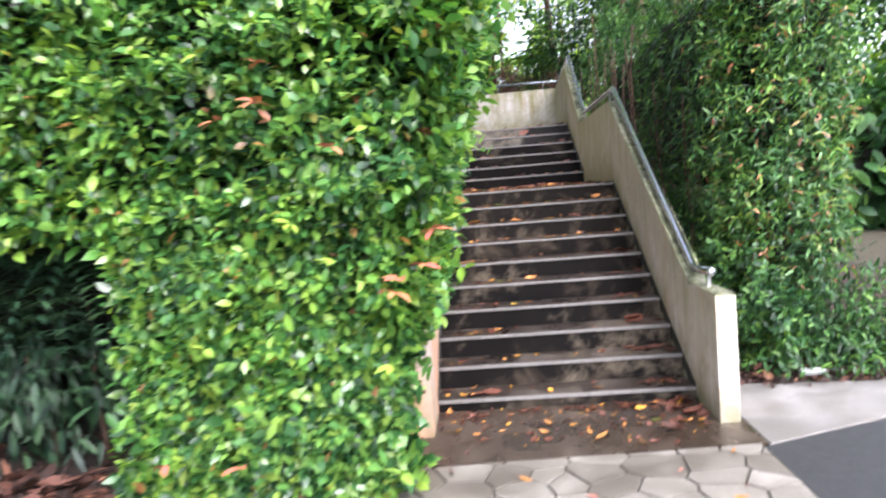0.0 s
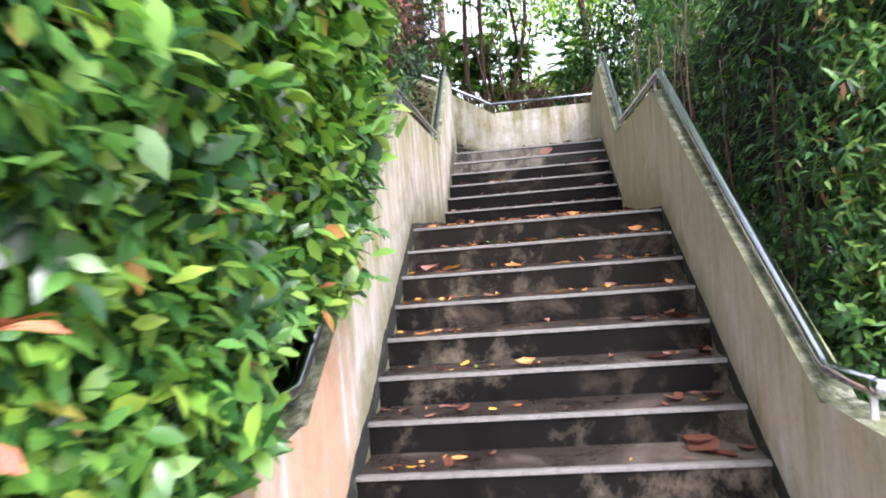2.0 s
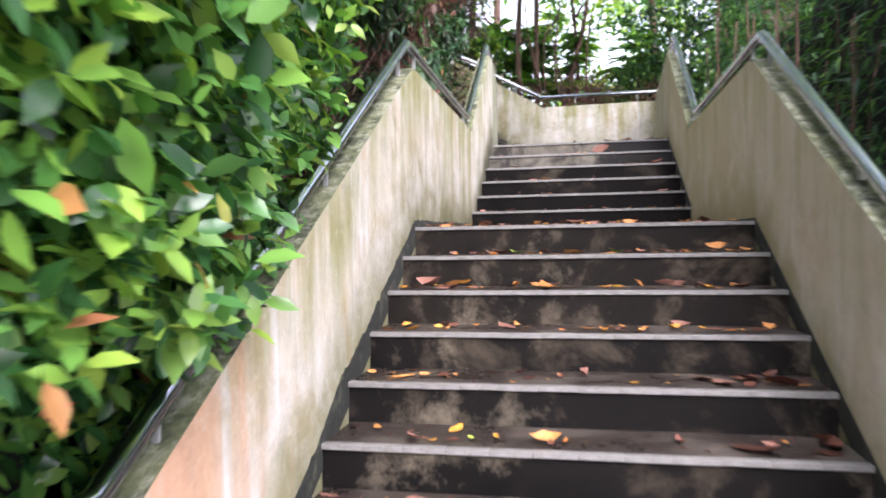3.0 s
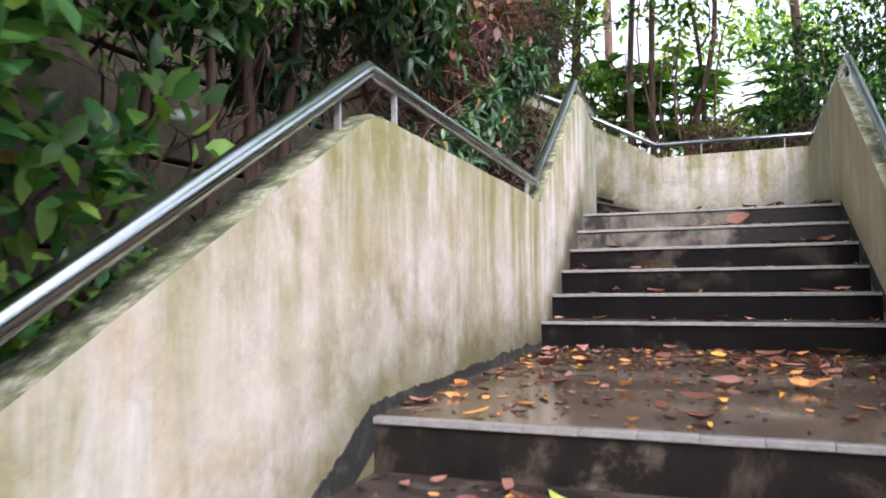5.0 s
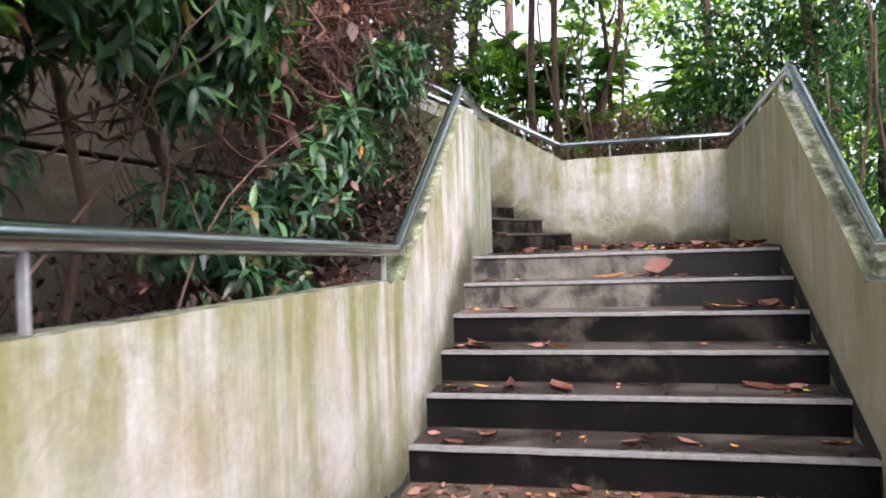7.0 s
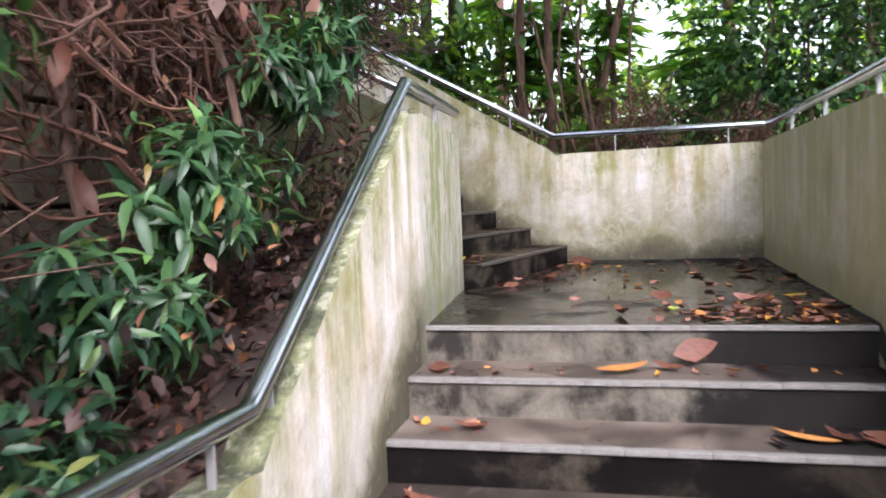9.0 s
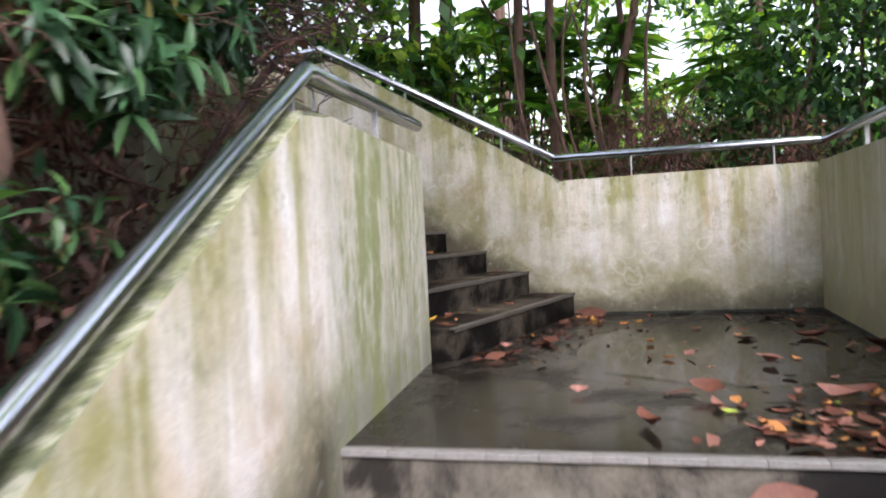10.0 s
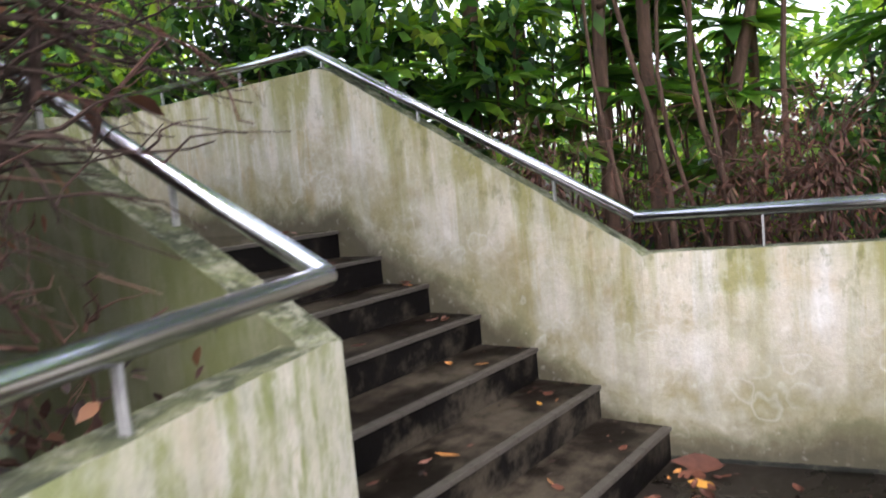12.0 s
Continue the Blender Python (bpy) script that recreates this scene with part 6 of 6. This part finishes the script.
big_leaf(BIG, Matrix.Translation((-0.72, U[5] - 0.05, Z2 - 0.09)) @ Matrix.Rotation(radians(58), 4, "X") @ Matrix.Rotation(radians(-72), 4, "Z"), "large red-brown dead leaf leaning on a riser")
big_leaf(BIG2, pose(-1.02, U[4] + 0.16, Z2 - RISE + 0.012, 4, 6, -68), "long pale orange dead leaf on a step")
big_leaf(BIG3, pose(-0.83, U[4] + 0.20, Z2 - RISE + 0.006, 4, -6, 60), "curled brown dead leaf on a step")
for j, (x, k, me, turn) in enumerate(((-0.28, 3, BIG3, 40), (-0.16, 3, BIG3, 110), (-0.40, 3, BIG2, 75), (-1.72, 2, BIG3, 80), (-1.6, 3, BIG3, 100), (-1.25, 1, BIG, 35), (-1.5, 1, BIG3, 10))):
    big_leaf(me, pose(x, U[k] + 0.17, Z1 + (k + 1) * RISE + 0.008, 6, 4, turn), "curled large dead leaf on a damp step")

for x, y, z, me, rot in ((-2.5, 5.5, 3.55, BIG3, (80, 10, 30)), (-2.5, 5.55, 3.2, BIG3, (75, -15, 60)), (-2.62, 6.3, 3.9, BIG3, (70, 20, 10)), (-2.5, 5.0, 3.3, BIG3, (85, 0, 80))):
    ob = new("dead_leaf", me)
    ob.parent = lance
    ob.matrix_parent_inverse = Matrix.Translation(-lance.location)
    ob.matrix_basis = pose(x, y, z, *rot)
    ob["label"] = "large curled dead leaf caught in the twigs"

# fresher leaves near the head of the lower flight
for x, y, z, me, turn, label in ((-1.25, RUN1 * 8 + 0.16, 9 * RISE, BIG4, 50, "fresh green fallen leaf on a damp step"), (-0.95, RUN1 * 8 + 0.2, 9 * RISE, BIG5, 100, "yellow fallen leaf on a damp step"),
                                 (-0.72, RUN1 * 8 + 0.14, 9 * RISE, BIG4, 130, "fresh green fallen leaf on a damp step"), (-1.08, RUN1 * 7 + 0.17, 8 * RISE, BIG2, 15, "long pale orange dead leaf on a step"),
                                 (-1.62, RUN1 * 7 + 0.19, 8 * RISE, BIG5, 75, "yellow fallen leaf on a damp step"), (-1.45, 4.2, Z1, BIG4, 95, "fresh green fallen leaf on the landing")):
    big_leaf(me, pose(x, y, z + 0.006, 5, 4, turn), label)

# ---- leaf litter on the bed, under the hedge and beside the road ----
g = np.random.default_rng(5)
def litter(name, n, x0, x1, y0, y1, height, size, label, mat=None):
    p = np.column_stack([g.uniform(x0, x1, n), g.uniform(y0, y1, n), np.zeros(n)])
    p[:, 2] = [height(a, b) + 0.008 for a, b, _ in p]
    aims = np.column_stack([g.normal(0, 1, n), g.normal(0, 1, n), g.normal(0.1, 0.25, n)])
    ups = np.column_stack([g.normal(0, 0.45, n), g.normal(0, 0.45, n), np.ones(n)])
    ob = new(name, leaf_mesh(name, p, aims, ups, g.uniform(0.6, 1.4, n) * size, LEAF_NEAR, mat or L_LITTER))
    tagged(ob, label, "leaf litter", kind="stuff")


litter("leaf_litter", 420, 0.2, 2.2, 0.15, 0.75, lambda a, b: GROUND + 0.012, 0.07, "dead leaves and crumbs at the foot of the column shrub")
litter("leaf_litter", 4200, -4.4, -2.12, 2.0, 8.4, bed_z, 0.065, "thick dark brown leaf litter on the bank")
litter("leaf_litter", 1500, -6.5, -2.0, -1.6, 1.5, lambda a, b: max(hill(a, b), bed_z(a, b) if b > -1 and a > -4.6 else 0) + 0.01, 0.10, "red-brown dead leaves under the hedge")
litter("leaf_litter", 700, -6.0, -1.95, -1.75, -0.9, lambda a, b: GROUND + 0.01, 0.13, "large red-brown dead leaves at the hedge foot", L_LITTER_RED)
litter("leaf_litter", 500, 0.2, 2.2, 0.25, 1.3, hill, 0.08, "scattered dead leaves at the foot of the shrub")

# crumbs of dead leaf along the walls and over the slabs
n = 1500
p = np.zeros((n, 3))
for i in range(n):
    k = i % 5
    if k < 2:
        r, w, z, _ = lrng.choice(STEPS)
        t = lrng.random() ** 2
        q = r.matrix_basis @ Vector((0.03 + t * 0.5 * w if lrng.random() < 0.6 else w - 0.03 - t * 0.4 * w, lrng.uniform(0.06, 0.3), 0))
        p[i] = (q.x, q.y, z + 0.003)
        if z in (Z1, Z2, Z3):
            p[i] = (lrng.uniform(-1.8, -0.05), 5.3 - lrng.random() ** 2 * 2, Z1 + 0.003)
    elif k == 2:
        p[i] = (lrng.uniform(-1.82, -0.03), 5.3 - lrng.random() ** 1.5 * 2.3, Z1 + 0.003)
    elif k == 3:
        q = V1R - NV * (1.8 * lrng.random()) - DV * (0.02 + 0.8 * lrng.random() ** 2)
        p[i] = (q.x, q.y, Z2 + 0.003) if lrng.random() < 0.5 else (0.02 - 0.5 * lrng.random() ** 2, lrng.uniform(7.1, 10.0), Z2 + 0.003)
    else:
        p[i] = (lrng.uniform(-1.9, -0.05), -0.85 + 0.82 * lrng.random() ** 0.5, GROUND + 0.003)
aims = np.column_stack([g.normal(0, 1, n), g.normal(0, 1, n), g.normal(0.0, 0.08, n)])
ups = np.column_stack([g.normal(0, 0.2, n), g.normal(0, 0.2, n), np.ones(n)])
tagged(new("leaf_crumbs", leaf_mesh("leaf_crumbs", p, aims, ups, g.uniform(0.4, 1.5, n) * 0.03, LEAF_NEAR, L_LITTER)), "brown crumbs of dead leaves on the damp concrete", "leaf litter", kind="stuff")

# ---- a dropped clear bottle by the kerb strip ----
bottle = tagged(empty("bottle", (0.95, 0.36, GROUND + 0.04)), "empty clear plastic bottle lying by the path", "bottle")
mb, nb, lb, bb = material("clear_plastic", 0.15)
bb.inputs["Transmission Weight"].default_value = 0.6
bb.inputs["Base Color"].default_value = (0.85, 0.88, 0.88, 1)
part("body", tube([(-0.1, 0, 0), (-0.09, 0, 0), (0.03, 0, 0), (0.06, 0, 0), (0.085, 0, 0)], 0.03, 14, True, [0.024, 0.03, 0.03, 0.022, 0.013]), mb, bottle, smooth=True)
part("cap", tube([(0.086, 0, 0), (0.105, 0, 0)], 0.016, 12), M_STONE, bottle, "pale screw cap")

# ---- crazy paving stones ----
sr = random.Random(8)
seeds = [Vector((-2.7 + i * 0.27 + sr.uniform(-0.12, 0.12), -6.9 + j * 0.25 + sr.uniform(-0.11, 0.11))) for j in range(25) for i in range(12)]


def clipped(poly, mid, normal):
    """The part of a polygon on the near side of a line through mid."""
    out = []
    for p, q in zip(poly, poly[1:] + poly[:1]):
        dp, dq = (p - mid).dot(normal), (q - mid).dot(normal)
        if dp <= 0:
            out.append(p)
        if dp * dq < 0:
            out.append(p.lerp(q, dp / (dp - dq)))
    return out


for c in seeds:
    poly = [c + Vector(v) for v in ((-0.4, -0.4), (0.4, -0.4), (0.4, 0.4), (-0.4, 0.4))]
    lines = [((c + o) / 2, (o - c).normalized()) for o in seeds if o is not c and (o - c).length < 0.8]
    lines += [(Vector((0.118, 0)), Vector((1, 0))), (Vector((-2.6, 0)), Vector((-1, 0))), (Vector((-1.9, -1.0)), Vector((-0.045, 1)).normalized())]
    for mid, normal in lines:
        if poly:
            poly = clipped(poly, mid - normal * sr.uniform(0.004, 0.008), normal)
    if len(poly) < 3 or max((p - q).length for p in poly for q in poly) < 0.07:
        continue
    mid = sum(poly, Vector((0, 0))) / len(poly)
    bm = bmesh.new()
    z1 = GROUND + sr.uniform(-0.002, 0.003)
    hi = [bm.verts.new((mid.x + (p.x - mid.x) * 0.975, mid.y + (p.y - mid.y) * 0.975, z1)) for p in poly]
    lo = [bm.verts.new((p.x, p.y, GROUND - 0.02)) for p in poly]
    bm.faces.new(hi)
    for i in range(len(poly)):
        j = (i + 1) % len(poly)
        bm.faces.new((lo[i], lo[j], hi[j], hi[i]))
    part("stone", bm, M_STONE, paving)

# ---- nosing tiles ----
for r, w, z, edge in STEPS:
    nosing_row(r, w, z, edge or TILE)

# ---- pink and yellow new leaves on the hedge, one by one ----
NEW_PINK = dead_leaf_material("pink_new_leaf", (0.50, 0.14, 0.10), (0.50, 0.25, 0.10))
NEW_LIME = dead_leaf_material("lime_new_leaf", (0.20, 0.36, 0.06), (0.30, 0.42, 0.06))


def living_leaf(mat):
    me = bpy.data.meshes.new("leaf")
    me.from_pydata([tuple(v * 0.09) for v in LEAF_NEAR[0]], [], LEAF_NEAR[1])
    me.materials.append(mat)
    return me


PINK, LIME = living_leaf(NEW_PINK), living_leaf(NEW_LIME)
hr = random.Random(17)
spots = [(-1.62, -1.72, 1.50, 7, PINK), (-1.68, -1.70, 1.34, 4, PINK), (-1.80, -1.70, 1.28, 3, PINK)]
spots += [(hr.uniform(-3.1, -1.75), -1.74, hr.uniform(0.3, 2.6), hr.randint(2, 4), PINK if hr.random() < 0.3 else LIME) for _ in range(20)]
spots += [(-1.70 + hr.uniform(-0.02, 0.04), hr.uniform(-1.5, 0.2), hr.uniform(1.35, 2.0), hr.randint(2, 4), PINK if hr.random() < 0.3 else LIME) for _ in range(8)]
NEW_GOLD = dead_leaf_material("golden_leaf", (0.62, 0.42, 0.03), (0.62, 0.26, 0.03))
GOLD = living_leaf(NEW_GOLD)
spots += [(-2.02, 2.30, 2.84, 3, GOLD), (-2.00, 2.16, 2.93, 2, GOLD)]
for x, y, z, n, me in spots:
    for k in range(n):
        ob = new("leaf", me)
        ob.parent = hedge
        ob.matrix_parent_inverse = Matrix.Translation(-hedge.location)
        side = y > -1.6
        ob.matrix_basis = Matrix.Translation((x, y, z)) @ Euler((hr.uniform(-0.5, 0.4), hr.uniform(-0.4, 0.4), (-1.57 if side else 3.14) + (k - n / 2) * 1.1 + hr.uniform(-0.3, 0.3))).to_matrix().to_4x4() @ Matrix.Scale(hr.uniform(0.8, 1.25), 4)
